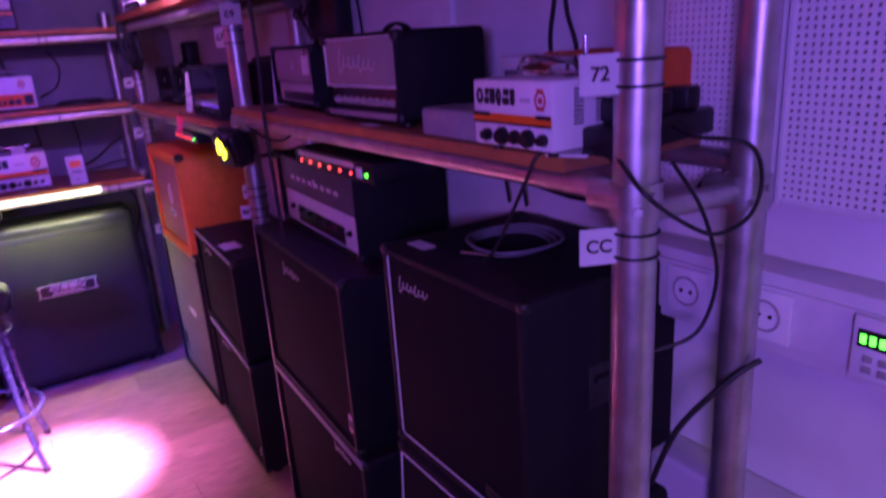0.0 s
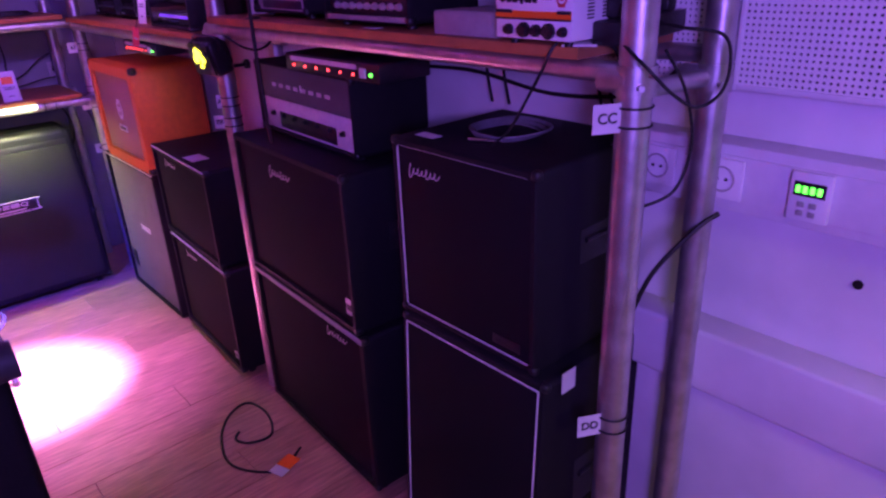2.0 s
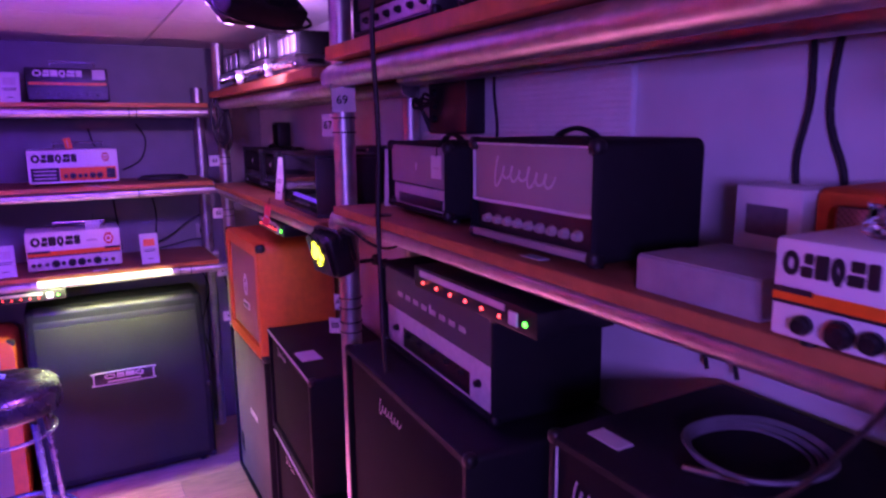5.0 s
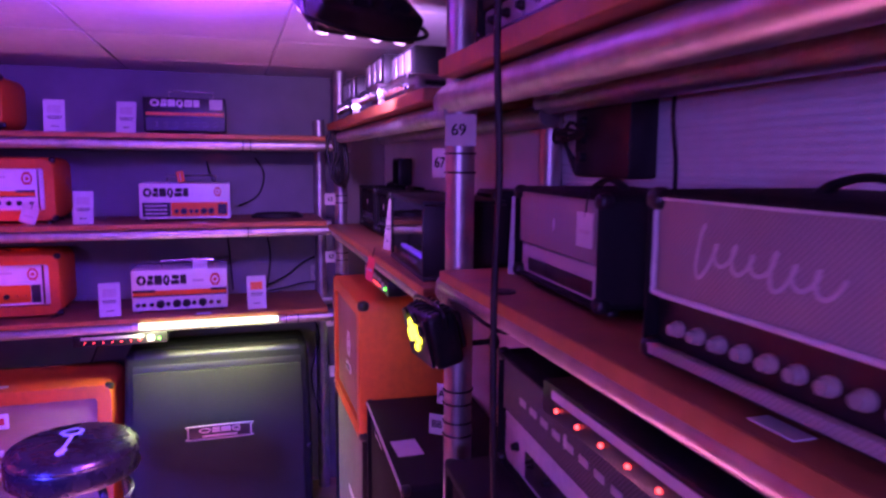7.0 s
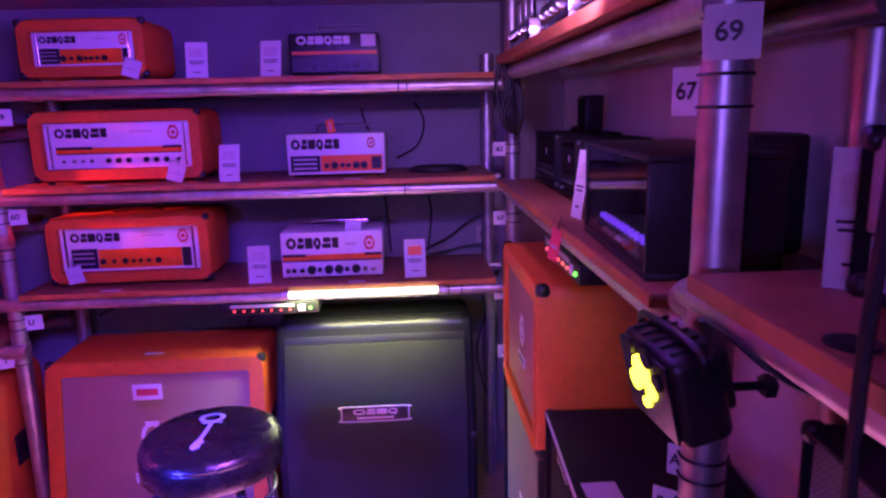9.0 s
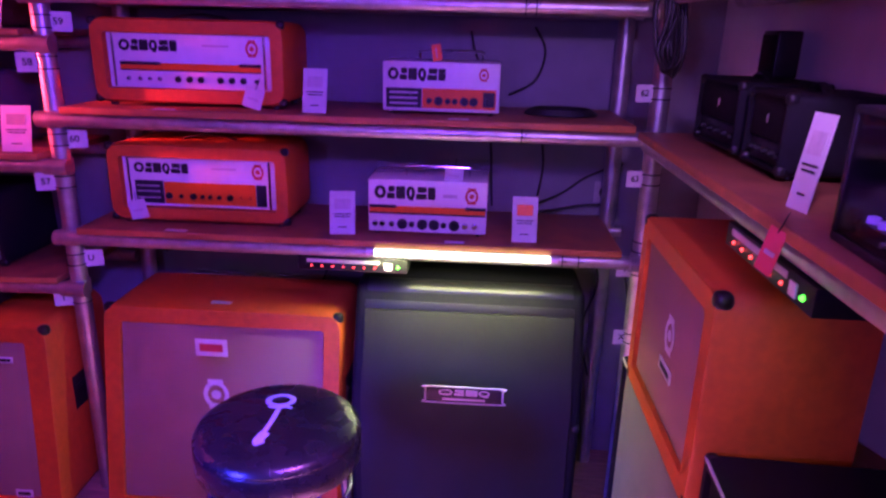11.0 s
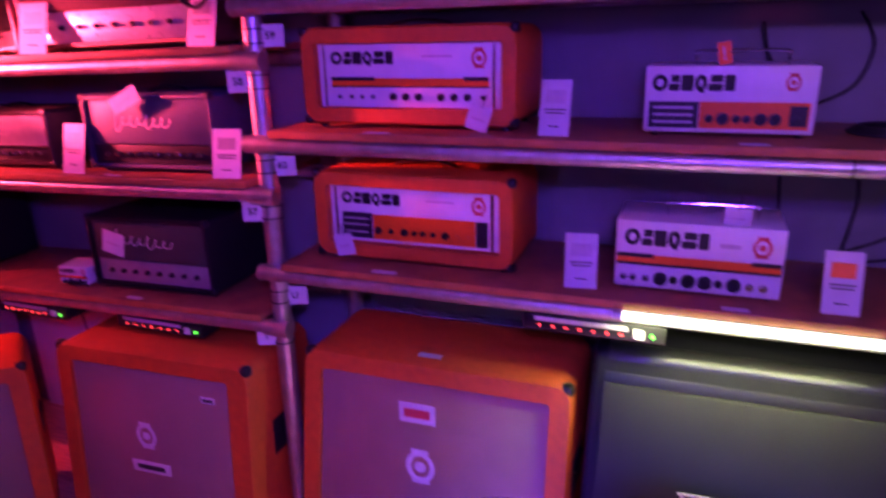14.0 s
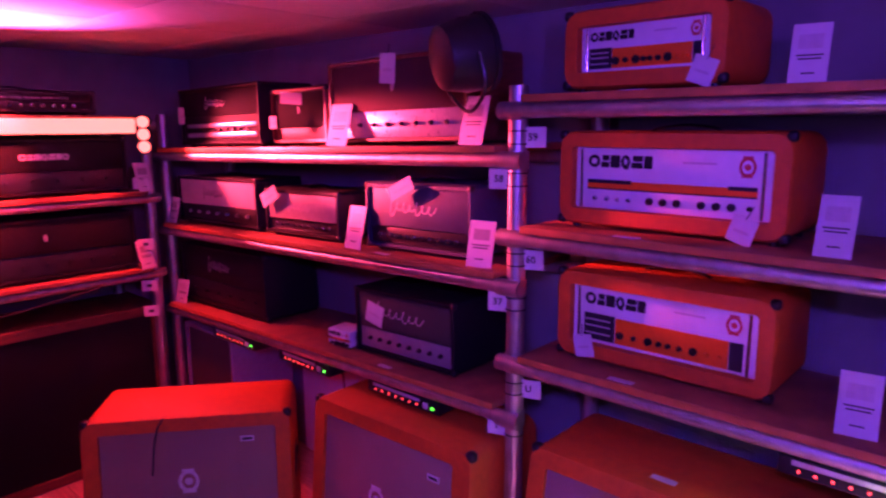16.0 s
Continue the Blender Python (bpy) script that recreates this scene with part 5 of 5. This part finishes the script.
for x, z, w, h in ((-1.50, SB[2], 0.115, 0.155), (-0.86, SB[2], 0.105, 0.15), (-1.425, SB[1], 0.085, 0.16), (-0.825, SB[1], 0.09, 0.145), (-2.83, SB[1], 0.10, 0.13), (-2.80, SB[0], 0.09, 0.12)):
    price_card(x, 5.075, z + SAG * (x + 0.74) + 0.001, "south", w, h, 14, random.uniform(-10, 10), random.choice((GREY_TOLEX, PALE_PRINT)))
for x, z, w, h, t in ((-1.24, 1.93, 0.075, 0.10, 4), (-2.00, 1.425, 0.12, 0.06, -25), (-1.20, 1.50, 0.12, 0.05, -25), (-1.33, 1.045, 0.09, 0.08, 12), (-2.70, 1.78, 0.06, 0.08, 0), (-1.80, 1.82, 0.14, 0.045, 4), (-1.93, 1.73, 0.05, 0.05, 0)):
    hang_tag(x, 5.10, z, "south", w, h, t)
for z, y in ((SC[1], 4.95), (SC[0], 4.93)):
    price_card(-2.80, y, z, "east", 0.09, 0.14, 14, 20, GREY_TOLEX)
hang_tag(1.176, 2.905, 1.600, "west", 0.045, 0.048, 0)
hang_tag(1.096, 4.00, 1.392, "west", 0.032, 0.075, 14, 28, RED_TAG)
price_card(1.16, 4.10, 1.398, "west", 0.055, 0.155, 8, 10, PALE_PRINT)
price_card(1.235, 3.25, 1.456, "west", 0.05, 0.15, 14, 58, PALE_PRINT)


def flat_label(x, y, z, w, d):
    ob = thing("shelf_label", pose(x, y, z, 0, 0, 0), "small white sticker on the shelf board", "label", "shelf stickers")
    part("sticker", box(bmesh.new(), -w / 2, w / 2, -d / 2, d / 2, 0, 0.0012), PAPER, ob)


for z in SA:
    flat_label(-0.32, 5.055, z + 0.0002, 0.07, 0.022)
    flat_label(0.58, 5.055, z + 0.0002, 0.06, 0.02)
for i in (0, 1):
    flat_label(-1.25, 5.065, sag(i, -1.25) + 0.001, 0.06, 0.02)
for y in (2.16, 2.50):
    flat_label(1.135, y, 1.4552, 0.022, 0.05)
flat_label(-0.215, 5.12, 0.7505, 0.07, 0.025)
flat_label(1.14, 3.76, 0.9045, 0.07, 0.10)
flat_label(1.12, 2.30, 1.2335, 0.03, 0.06)
ob = thing("sticker", facing(1.115, 1.8795, 0.78, "south"), "cream paper sticker on the side of a speaker cabinet", "sticker")
part("paper", box(bmesh.new(), -0.022, 0.022, -0.001, -0.0002, -0.025, 0.025), PAPER, ob)

# ---- things on the amplifier wall shelves ----
ob = thing("orange_box_amp", facing(1.305, 2.030, 1.4555, "west"), "small orange vinyl practice amp with knobs on top", "amplifier")
part("cabinet", shell(bmesh.new(), 0.25, 0.13, 0.14, 0.02, 0.014, 0.012), ORANGE_TOLEX, ob)
part("grille_cloth", box(bmesh.new(), -0.098, 0.098, 0.005, 0.0115, 0.022, 0.108, 0.002), BASKET, ob)
for k in range(3):
    part("knob", rod(bmesh.new(), (0.02 + k * 0.03, 0.06, 0.13), (0.02 + k * 0.03, 0.06, 0.143), 0.009, 12), BLACK, ob)
ob = thing("small_carton", facing(1.30, 2.215, 1.4555, "west") @ pose(0, 0, 0, 0, 0, -8), "small white carton with a dark window on the shelf", "box")
part("carton", box(bmesh.new(), -0.055, 0.055, 0.0, 0.07, 0.0, 0.125, 0.003), WHITE_PLASTIC, ob)
part("window", box(bmesh.new(), -0.034, 0.034, -0.001, 0.0, 0.060, 0.100), LEAD_GREY, ob, "dark picture window")
part("print_bar", box(bmesh.new(), -0.045, 0.045, -0.001, 0.0, 0.012, 0.024), PALE_PRINT, ob)
ob = thing("clear_bag", facing(1.12, 1.93, 1.561, "west"), "crumpled clear plastic bag lying on the tiny amp", "bag")
b = box(bmesh.new(), -0.06, 0.06, 0.0, 0.07, 0.0, 0.022, 0.006, 3)
rnd = random.Random(4)
for v in b.verts:
    if v.co.z > 0.004:
        v.co += Vector((rnd.uniform(-0.006, 0.006), rnd.uniform(-0.006, 0.006), rnd.uniform(-0.006, 0.012)))
part("film", b, ACRYLIC, ob)
part("metal_clip", rod(bmesh.new(), (0.045, 0.03, 0.022), (0.045, 0.03, 0.052), 0.004, 10), CHROME, ob)
ob = thing("cardboard_box", facing(1.12, 2.175, 1.4555, "west"), "low pink-grey cardboard box on the shelf", "box")
part("carton", box(bmesh.new(), -0.09, 0.09, 0, 0.16, 0, 0.045, 0.003), GREY_TOLEX, ob)
part("flap", box(bmesh.new(), -0.088, 0.088, 0.003, 0.08, 0.045, 0.047), GREY_TOLEX, ob)
ob = thing("power_strip", pose(1.26, 1.86, 1.4555, 0, 0, 8), "black multi-way power strip with leads on the shelf end", "power strip")
part("strip", box(bmesh.new(), -0.13, 0.13, -0.03, 0.03, 0.0, 0.04, 0.006), BLACK, ob)
for k in range(3):
    part("plug", box(bmesh.new(), -0.10 + k * 0.08, -0.06 + k * 0.08, -0.022, 0.022, 0.041, 0.075, 0.006), BLACK, ob)
ob = thing("folded_paper", pose(1.15, 1.90, 1.4555, 0, 0, 25), "folded white paper slip under cables on the shelf", "paper")
part("sheet", box(bmesh.new(), -0.05, 0.05, -0.03, 0.03, 0, 0.004, 0.001), PAPER, ob)

# valve amp with a clear front on the far shelf
ob = thing("valve_amp", facing(1.128, 3.735, 1.398, "west") @ pose(0, 0, 0, 0, 0, -3), "black-framed valve amp with clear front and glowing lilac valves", "amplifier")
w, h, d = 0.42, 0.182, 0.20
for x0, x1, z0, z1 in ((-w / 2, w / 2, 0.0, 0.012), (-w / 2, w / 2, h - 0.010, h), (-w / 2, -w / 2 + 0.010, 0.012, h - 0.010), (w / 2 - 0.010, w / 2, 0.012, h - 0.010)):
    part("frame_side", box(bmesh.new(), x0, x1, 0, d, z0, z1, 0.003), BLACK, ob)
part("back_panel", box(bmesh.new(), -w / 2 + 0.010, w / 2 - 0.010, d - 0.008, d, 0.012, h - 0.010), DARK_METAL, ob)
part("front_pane", box(bmesh.new(), -w / 2 + 0.010, w / 2 - 0.010, 0.004, 0.007, 0.012, h - 0.010), ACRYLIC, ob, "clear acrylic front")
part("chassis", box(bmesh.new(), -w / 2 + 0.022, w / 2 - 0.022, 0.022, d - 0.01, 0.0125, 0.034, 0.003), DARK_METAL, ob)
for k in range(6):
    part("knob", rod(bmesh.new(), (-0.10 + k * 0.03, 0.022, 0.023), (-0.10 + k * 0.03, 0.012, 0.023), 0.004, 10), SILVER, ob, "small silver knob")
for k in range(12):
    b = bmesh.new()
    rod(b, (-0.165 + k * 0.03, 0.032, 0.0345), (-0.165 + k * 0.03, 0.032, 0.043), 0.008, 10)
    part("valve", b, LILAC_GLOW, ob, "glowing lilac valve")
ob = thing("small_speaker", facing(1.335, 3.72, 1.398, "west"), "black mesh speaker box beside the post", "speaker")
part("box", box(bmesh.new(), -0.06, 0.06, 0, 0.10, 0, 0.20, 0.01), BLACK, ob)
part("mesh_front", box(bmesh.new(), -0.05, 0.05, -0.004, 0, 0.01, 0.19, 0.002), BLACK_CLOTH, ob)
for y, w_, h_ in ((4.42, 0.20, 0.165), (4.72, 0.30, 0.17)):
    grille_head(1.215, y, 1.398, "west", w_, h_, 0.2, "small dark guitar amp on the far shelf", BLACK_TOLEX, BLACK_CLOTH, BLACK, PALE_PRINT, knobs=5, split=0.35, script=False, rim=0.01, logo_scale=0.001)
ob = thing("slim_speaker", facing(1.36, 4.83, 1.565, "west"), "narrow black speaker standing on an amp", "speaker")
part("box", box(bmesh.new(), -0.05, 0.05, 0, 0.06, 0.003, 0.115, 0.006), BLACK, ob)
part("mesh_front", box(bmesh.new(), -0.042, 0.042, -0.003, 0, 0.012, 0.105, 0.001), BLACK_CLOTH, ob)
ob = thing("monitor_box", facing(1.44, 3.225, 1.638, "west"), "dark control box with small knobs behind the amps", "control box")
part("case", box(bmesh.new(), -0.10, 0.10, -0.06, 0.0, 0.001, 0.15, 0.006), BLACK, ob)
for k in range(3):
    part("knob", rod(bmesh.new(), (-0.06, -0.06, 0.04 + 0.035 * k), (-0.06, -0.072, 0.04 + 0.035 * k), 0.010, 10), DARK_METAL, ob)

# equipment on the upper shelf under the flood lamp
for y, w_, h_ in ((4.70, 0.34, 0.15), (4.22, 0.30, 0.16), (3.85, 0.26, 0.13)):
    ob = thing("chrome_amp", facing(1.13, y, 1.823, "west"), "shiny chrome valve amp with a black top on the upper shelf", "amplifier", "chrome amps")
    part("chassis", box(bmesh.new(), -w_ / 2, w_ / 2, 0, 0.2, 0.01, h_ * 0.45, 0.004), CHROME, ob)
    part("cage", box(bmesh.new(), -w_ / 2 + 0.01, w_ / 2 - 0.01, 0.02, 0.19, h_ * 0.45, h_, 0.006), DARK_METAL, ob)
    for k in range(4):
        knob(ob, -w_ * 0.33 + k * w_ * 0.22, 0.0, h_ * 0.25, 0.012, CHROME)
    for k in range(3):
        part("panel", box(bmesh.new(), -w_ * 0.4 + k * w_ * 0.28, -w_ * 0.2 + k * w_ * 0.28, 0.016, 0.0195, h_ * 0.52, h_ * 0.92, 0.002), SILVER, ob)
    feet(ob, w_, 0.2, 0.0105, 0.01)
for y, w_, h_ in ((3.05, 0.42, 0.15), (2.50, 0.50, 0.16)):
    grille_head(1.14, y, 1.863, "west", w_, h_, 0.24, "dark metal amp head on the upper shelf", DARK_METAL, OLIVE_CLOTH, SILVER, PALE_PRINT, knobs=6, split=0.4, script=False, rim=0.012, logo_scale=0.001)

# ---- cables ----


def cable(pts, r=0.004, label="thin black cable hanging on the wall", name="cable"):
    b = bmesh.new()
    sweep(b, pts, r, 7)
    ob = part(name, b, RUBBER, None)
    return tagged(ob, label, "cable", "cables")


cable([(1.45, 2.27, 1.84), (1.452, 2.265, 1.7), (1.452, 2.28, 1.6), (1.45, 2.26, 1.50)], 0.005)
cable([(1.45, 2.22, 1.84), (1.452, 2.235, 1.68), (1.452, 2.205, 1.58), (1.45, 2.23, 1.50)], 0.005)
cable([(1.438, 3.075, 1.84), (1.438, 3.085, 1.75), (1.438, 3.070, 1.65), (1.438, 3.08, 1.50)], 0.004)
cable([(1.098, 3.02, 1.98), (1.088, 3.02, 1.86), (1.092, 3.012, 1.65), (1.09, 3.02, 1.45), (1.092, 3.015, 1.20), (1.10, 3.02, 1.10)], 0.0055, "thick black cable hanging down before the shelves")
cable([(1.20, 1.93, 1.468), (1.10, 1.92, 1.462), (1.085, 1.95, 1.40), (1.09, 2.02, 1.30), (1.12, 2.10, 1.245)], 0.003, "thin black lead from the shelf to the cabinet top")
cable([(1.30, 1.86, 1.48), (1.19, 1.74, 1.485), (1.25, 1.70, 1.47), (1.285, 1.70, 1.42), (1.265, 1.70, 1.375), (1.21, 1.71, 1.358), (1.15, 1.72, 1.385), (1.09, 1.73, 1.43), (1.12, 1.80, 1.462)], 0.003, "black cable looped round the rear post")
cable([(1.18, 1.76, 1.45), (1.22, 1.74, 1.38), (1.26, 1.74, 1.28), (1.25, 1.76, 1.19), (1.20, 1.80, 1.16)], 0.003, "thin black lead hanging beside the post")
cable([(1.345, 1.715, 1.13), (1.31, 1.74, 1.10), (1.27, 1.80, 1.00), (1.26, 1.84, 0.88)], 0.005, "black cable from the post to the floor")
cable([(1.12, 1.86, 1.462), (1.16, 1.84, 1.445), (1.18, 1.83, 1.35), (1.22, 1.86, 1.27), (1.28, 1.92, 1.245)], 0.004)
cable([(1.43, 2.9, 1.30), (1.435, 2.5, 1.32), (1.43, 2.2, 1.29), (1.42, 1.95, 1.32), (1.40, 1.86, 1.38)], 0.005, "black cable along the wall under the shelf")
for y in (2.02, 2.05, 2.34, 2.40):
    cable([(1.42, y, 1.40), (1.43, y + 0.02, 1.34), (1.42, y - 0.01, 1.25)], 0.004)
b = bmesh.new()
for k in range(5):
    R, cx, cy = 0.075 + 0.004 * k, 1.245 + 0.004 * (k % 2), 2.175 - 0.003 * k
    sweep(b, [(cx + R * math.cos(a), cy + R * math.sin(a), 1.2365 + 0.0035 * k + 0.002 * math.sin(3 * a)) for a in [q * math.pi / 6 for q in range(12)]], 0.003, 6, True)
ob = part("coiled_lead", b, LEAD_GREY, None)
tagged(ob, "coiled grey instrument lead on top of a speaker cabinet", "cable")
ob = thing("jack_plug", pose(1.15, 2.16, 1.2395, 0, 0, -60), "metal jack plug lying on the cabinet", "plug")
part("sleeve", rod(bmesh.new(), (-0.03, 0, 0), (0.015, 0, 0), 0.006, 10), CHROME, ob)
part("tip", rod(bmesh.new(), (0.015, 0, 0), (0.045, 0, 0), 0.0032, 8), CHROME, ob)
b = bmesh.new()
sweep(b, [(1.02, 2.98, 0.004), (0.90, 2.93, 0.004), (0.80, 3.06, 0.004), (0.83, 3.22, 0.004), (0.92, 3.34, 0.004), (1.01, 3.36, 0.004), (1.03, 3.24, 0.004), (0.98, 3.12, 0.004), (0.90, 3.13, 0.006), (0.87, 3.18, 0.008), (0.90, 3.22, 0.004)], 0.0045, 7)
ob = part("floor_cable", b, RUBBER, None)
tagged(ob, "black cable lying in a loop on the floor", "cable")
b = bmesh.new()
sweep(b, [(-1.30, 4.74, 0.006), (-1.05, 4.85, 0.006), (-0.96, 4.89, 0.006), (-0.90, 4.905, 0.006), (-0.88, 4.87, 0.006), (-0.91, 4.82, 0.006), (-0.98, 4.77, 0.006), (-1.20, 4.66, 0.006), (-1.40, 4.50, 0.006)], 0.006, 7)
ob = part("floor_cable", b, RUBBER, None)
tagged(ob, "thick black cable lying on the floor before the cabinets", "cable")
ob = thing("cable_tag", pose(0.93, 2.93, 0.009, 0, 0, 18), "orange and white tag tied to the floor cable", "tag")
part("tag", box(bmesh.new(), -0.05, 0.05, -0.03, 0.03, 0, 0.001), PAPER, ob)
part("print_block", box(bmesh.new(), -0.01, 0.05, -0.03, 0.03, 0.001, 0.0016), ORANGE_PRINT, ob)
# hanging bundle in the rack corner
bundle = thing("cable_bundle", pose(1.125, 4.93, 1.56), "bundle of black cables hung on the rack corner", "cable")
for k in range(9):
    a = 2 * math.pi * k / 9
    x, y = 0.018 * math.cos(a), 0.022 * math.sin(a)
    b = bmesh.new()
    sweep(b, [(x, y, 0.24), (x - 0.02 * math.cos(a * 2), y, 0.16), (x + 0.015 * math.sin(a), y - 0.02, 0.06), (x + 0.02, y + 0.02 * math.cos(a), -0.005 + 0.004 * k), (x + 0.035, y - 0.01, 0.06), (x + 0.02, y, 0.23)], 0.0055, 6)
    part("loop", b, RUBBER, bundle)
for k in range(4):
    cable([(1.40, 3.31 + 0.015 * k, 1.645), (1.37, 3.34 + 0.012 * k, 1.70 + 0.012 * k), (1.355, 3.30 + 0.02 * k, 1.745 - 0.012 * k), (1.365, 3.25, 1.72)], 0.004, "black cable tangled beside the control box")
for pts in ([(0.60, 5.47, 1.66), (0.62, 5.48, 1.58), (0.66, 5.485, 1.50), (0.64, 5.48, 1.42)], [(0.82, 5.485, 1.68), (0.86, 5.487, 1.60), (0.83, 5.487, 1.50), (0.74, 5.47, 1.45)],
            [(0.68, 5.485, 1.33), (0.69, 5.487, 1.2), (0.70, 5.485, 1.04)], [(0.86, 5.487, 1.33), (0.88, 5.487, 1.2), (0.86, 5.487, 1.04)],
            [(0.84, 5.47, 1.05), (0.95, 5.47, 1.10), (1.04, 5.46, 1.17), (1.16, 5.45, 1.22)], [(-0.55, 5.44, 0.82), (-0.38, 5.44, 0.90), (-0.25, 5.44, 0.95), (-0.2, 5.44, 0.99)], [(0.05, 5.44, 0.70), (0.10, 5.44, 0.82), (0.16, 5.44, 0.94)],
            [(-1.98, 5.44, 0.75), (-1.96, 5.44, 0.55), (-1.93, 5.44, 0.30)], [(-1.70, 5.40, 0.73), (-1.66, 5.42, 0.55), (-1.60, 5.42, 0.35), (-1.56, 5.42, 0.2)], [(1.05, 5.40, 0.96), (1.10, 5.38, 0.80), (1.06, 5.40, 0.60), (1.10, 5.40, 0.4)], [(1.14, 5.20, 0.95), (1.18, 5.18, 0.75), (1.20, 5.2, 0.55)],
            [(-2.80, 3.9, 0.88), (-2.78, 4.3, 0.90), (-2.80, 4.7, 0.95)], [(-1.86, 4.515, 0.632), (-1.81, 4.47, 0.622), (-1.793, 4.445, 0.56), (-1.785, 4.43, 0.47)]):
    cable(pts)

ob = thing("wall_plug", facing(1.115, 5.496, 1.105, "south"), "black round mains plug in a socket on the back wall", "plug")
part("socket_plate", box(bmesh.new(), -0.04, 0.04, 0.0, 0.003, -0.04, 0.04, 0.001), GREY_TOLEX, ob)
part("body", rod(bmesh.new(), (0, 0.0, 0), (0, -0.035, 0), 0.021, 16, 0.016), BLACK, ob)
cable([(1.115, 5.465, 1.092), (1.10, 5.455, 1.07), (1.03, 5.46, 1.062), (0.95, 5.46, 1.045), (0.86, 5.455, 1.03)], 0.004, "thin black mains lead along the back wall")
b = bmesh.new()
for k in range(4):
    R = 0.115 - 0.006 * k
    sweep(b, [(0.905 + R * math.cos(u), 5.27 + 0.09 / 0.115 * R * math.sin(u), SA[1] + 0.005 + 0.004 * k) for u in [q * math.pi / 6 for q in range(12)]], 0.004, 6, True)
ob = part("coiled_lead", b, RUBBER, None)
tagged(ob, "coiled black cable lying on the shelf board", "cable")

solid("wall_panel", box(bmesh.new(), -2.34, -1.72, Y1 - 0.018, Y1 - 0.003, 0.0, 0.70, 0.003), WHITE_WALL, "pale painted board on the wall under the shelf", "panel")
ob = thing("cable_grommet", pose(1.135, 3.095, 1.4552), "flat black cable grommet set in the shelf board", "grommet")
part("ring", rod(bmesh.new(), (0, 0, 0), (0, 0, 0.003), 0.022, 20), BLACK, ob)
part("opening", rod(bmesh.new(), (0, 0, 0.003), (0, 0, 0.0036), 0.014, 16), INK, ob)


def rail_tie(x, y, z, r):
    ob = thing("cable_tie", pose(x, y, z), "black cable tie pulled round a shelf rail", "cable tie", "rail ties")
    b = bmesh.new()
    sweep(b, [(0, (r + 0.0015) * math.cos(u), (r + 0.0015) * math.sin(u)) for u in [k * math.pi / 6 for k in range(12)]], 0.0022, 6, True)
    part("band", b, BLACK, ob)
    part("tail", rod(bmesh.new(), (0, -r - 0.002, 0), (0.012, -r - 0.020, 0.010), 0.0014, 6), BLACK, ob)


for x, z in ((0.76, RA[2]), (0.79, RA[2]), (0.77, RA[1]), (0.92, RA[0]), (0.97, RA[0])):
    rail_tie(x, 5.055, z, rr)
cable([(1.13, 3.31, 1.40), (1.17, 3.27, 1.36), (1.20, 3.22, 1.35), (1.22, 3.17, 1.375), (1.235, 3.15, 1.43)], 0.004, "black lead looped under the shelf board")

# ---- desk beside the walkway ----
ob = thing("control_desk", pose(-0.045, 2.305, 0), "black control desk with a dark grey top and rounded rail", "desk")
part("body", box(bmesh.new(), -0.27, 0.27, 0.02, 0.50, 0.06, 1.03, 0.02, 3), BLACK_TOLEX, ob)
part("plinth", box(bmesh.new(), -0.25, 0.25, 0.04, 0.48, 0.0, 0.06, 0.004), BLACK, ob)
part("top", box(bmesh.new(), -0.28, 0.28, 0.0, 0.52, 1.031, 1.062, 0.008, 3), DESK_GREY, ob, "dark grey laminate top")
part("front_rail", rod(bmesh.new(), (-0.285, 0.0, 1.046), (0.285, 0.0, 1.046), 0.032, 18), DESK_GREY, ob, "rounded dark front rail")
part("corner_post", rod(bmesh.new(), (0.10, 0.012, 0.06), (0.10, 0.012, 1.02), 0.014, 12), SILVER, ob)
for k in range(3):
    part("marking", box(bmesh.new(), 0.205 + 0.012 * k, 0.212 + 0.012 * k, 0.0175, 0.0198, 0.93 + 0.012 * k, 0.945 + 0.012 * k), PALE_PRINT, ob)
part("rail_screw", rod(bmesh.new(), (0.19, -0.0335, 1.046), (0.19, -0.03, 1.046), 0.007, 10), DARK_METAL, ob)

# ---- floor boards ----
random.seed(5)
bw, blen = 0.192, 1.28
meshes = {}


def plank_mesh(length):
    key = round(length, 2)
    if key not in meshes:
        me = bpy.data.meshes.new("floor_plank")
        b = box(bmesh.new(), 0, length - 0.0015, 0, bw - 0.0015, -0.012, 0, 0.0012, 1)
        b.to_mesh(me)
        b.free()
        me.materials.append(LAMINATE)
        meshes[key] = me
    return meshes[key]


row = 0
y = Y0
while y < Y1 - 0.02:
    x = X0 - (row * 0.43) % blen
    while x < X1 - 0.01:
        xa, xb = max(x, X0), min(x + blen, X1)
        if xb - xa > 0.05:
            p = new("plank", plank_mesh(xb - xa))
            p.location = (xa, y, 0)
            p.parent = floor
        x += blen
    row += 1
    y += bw
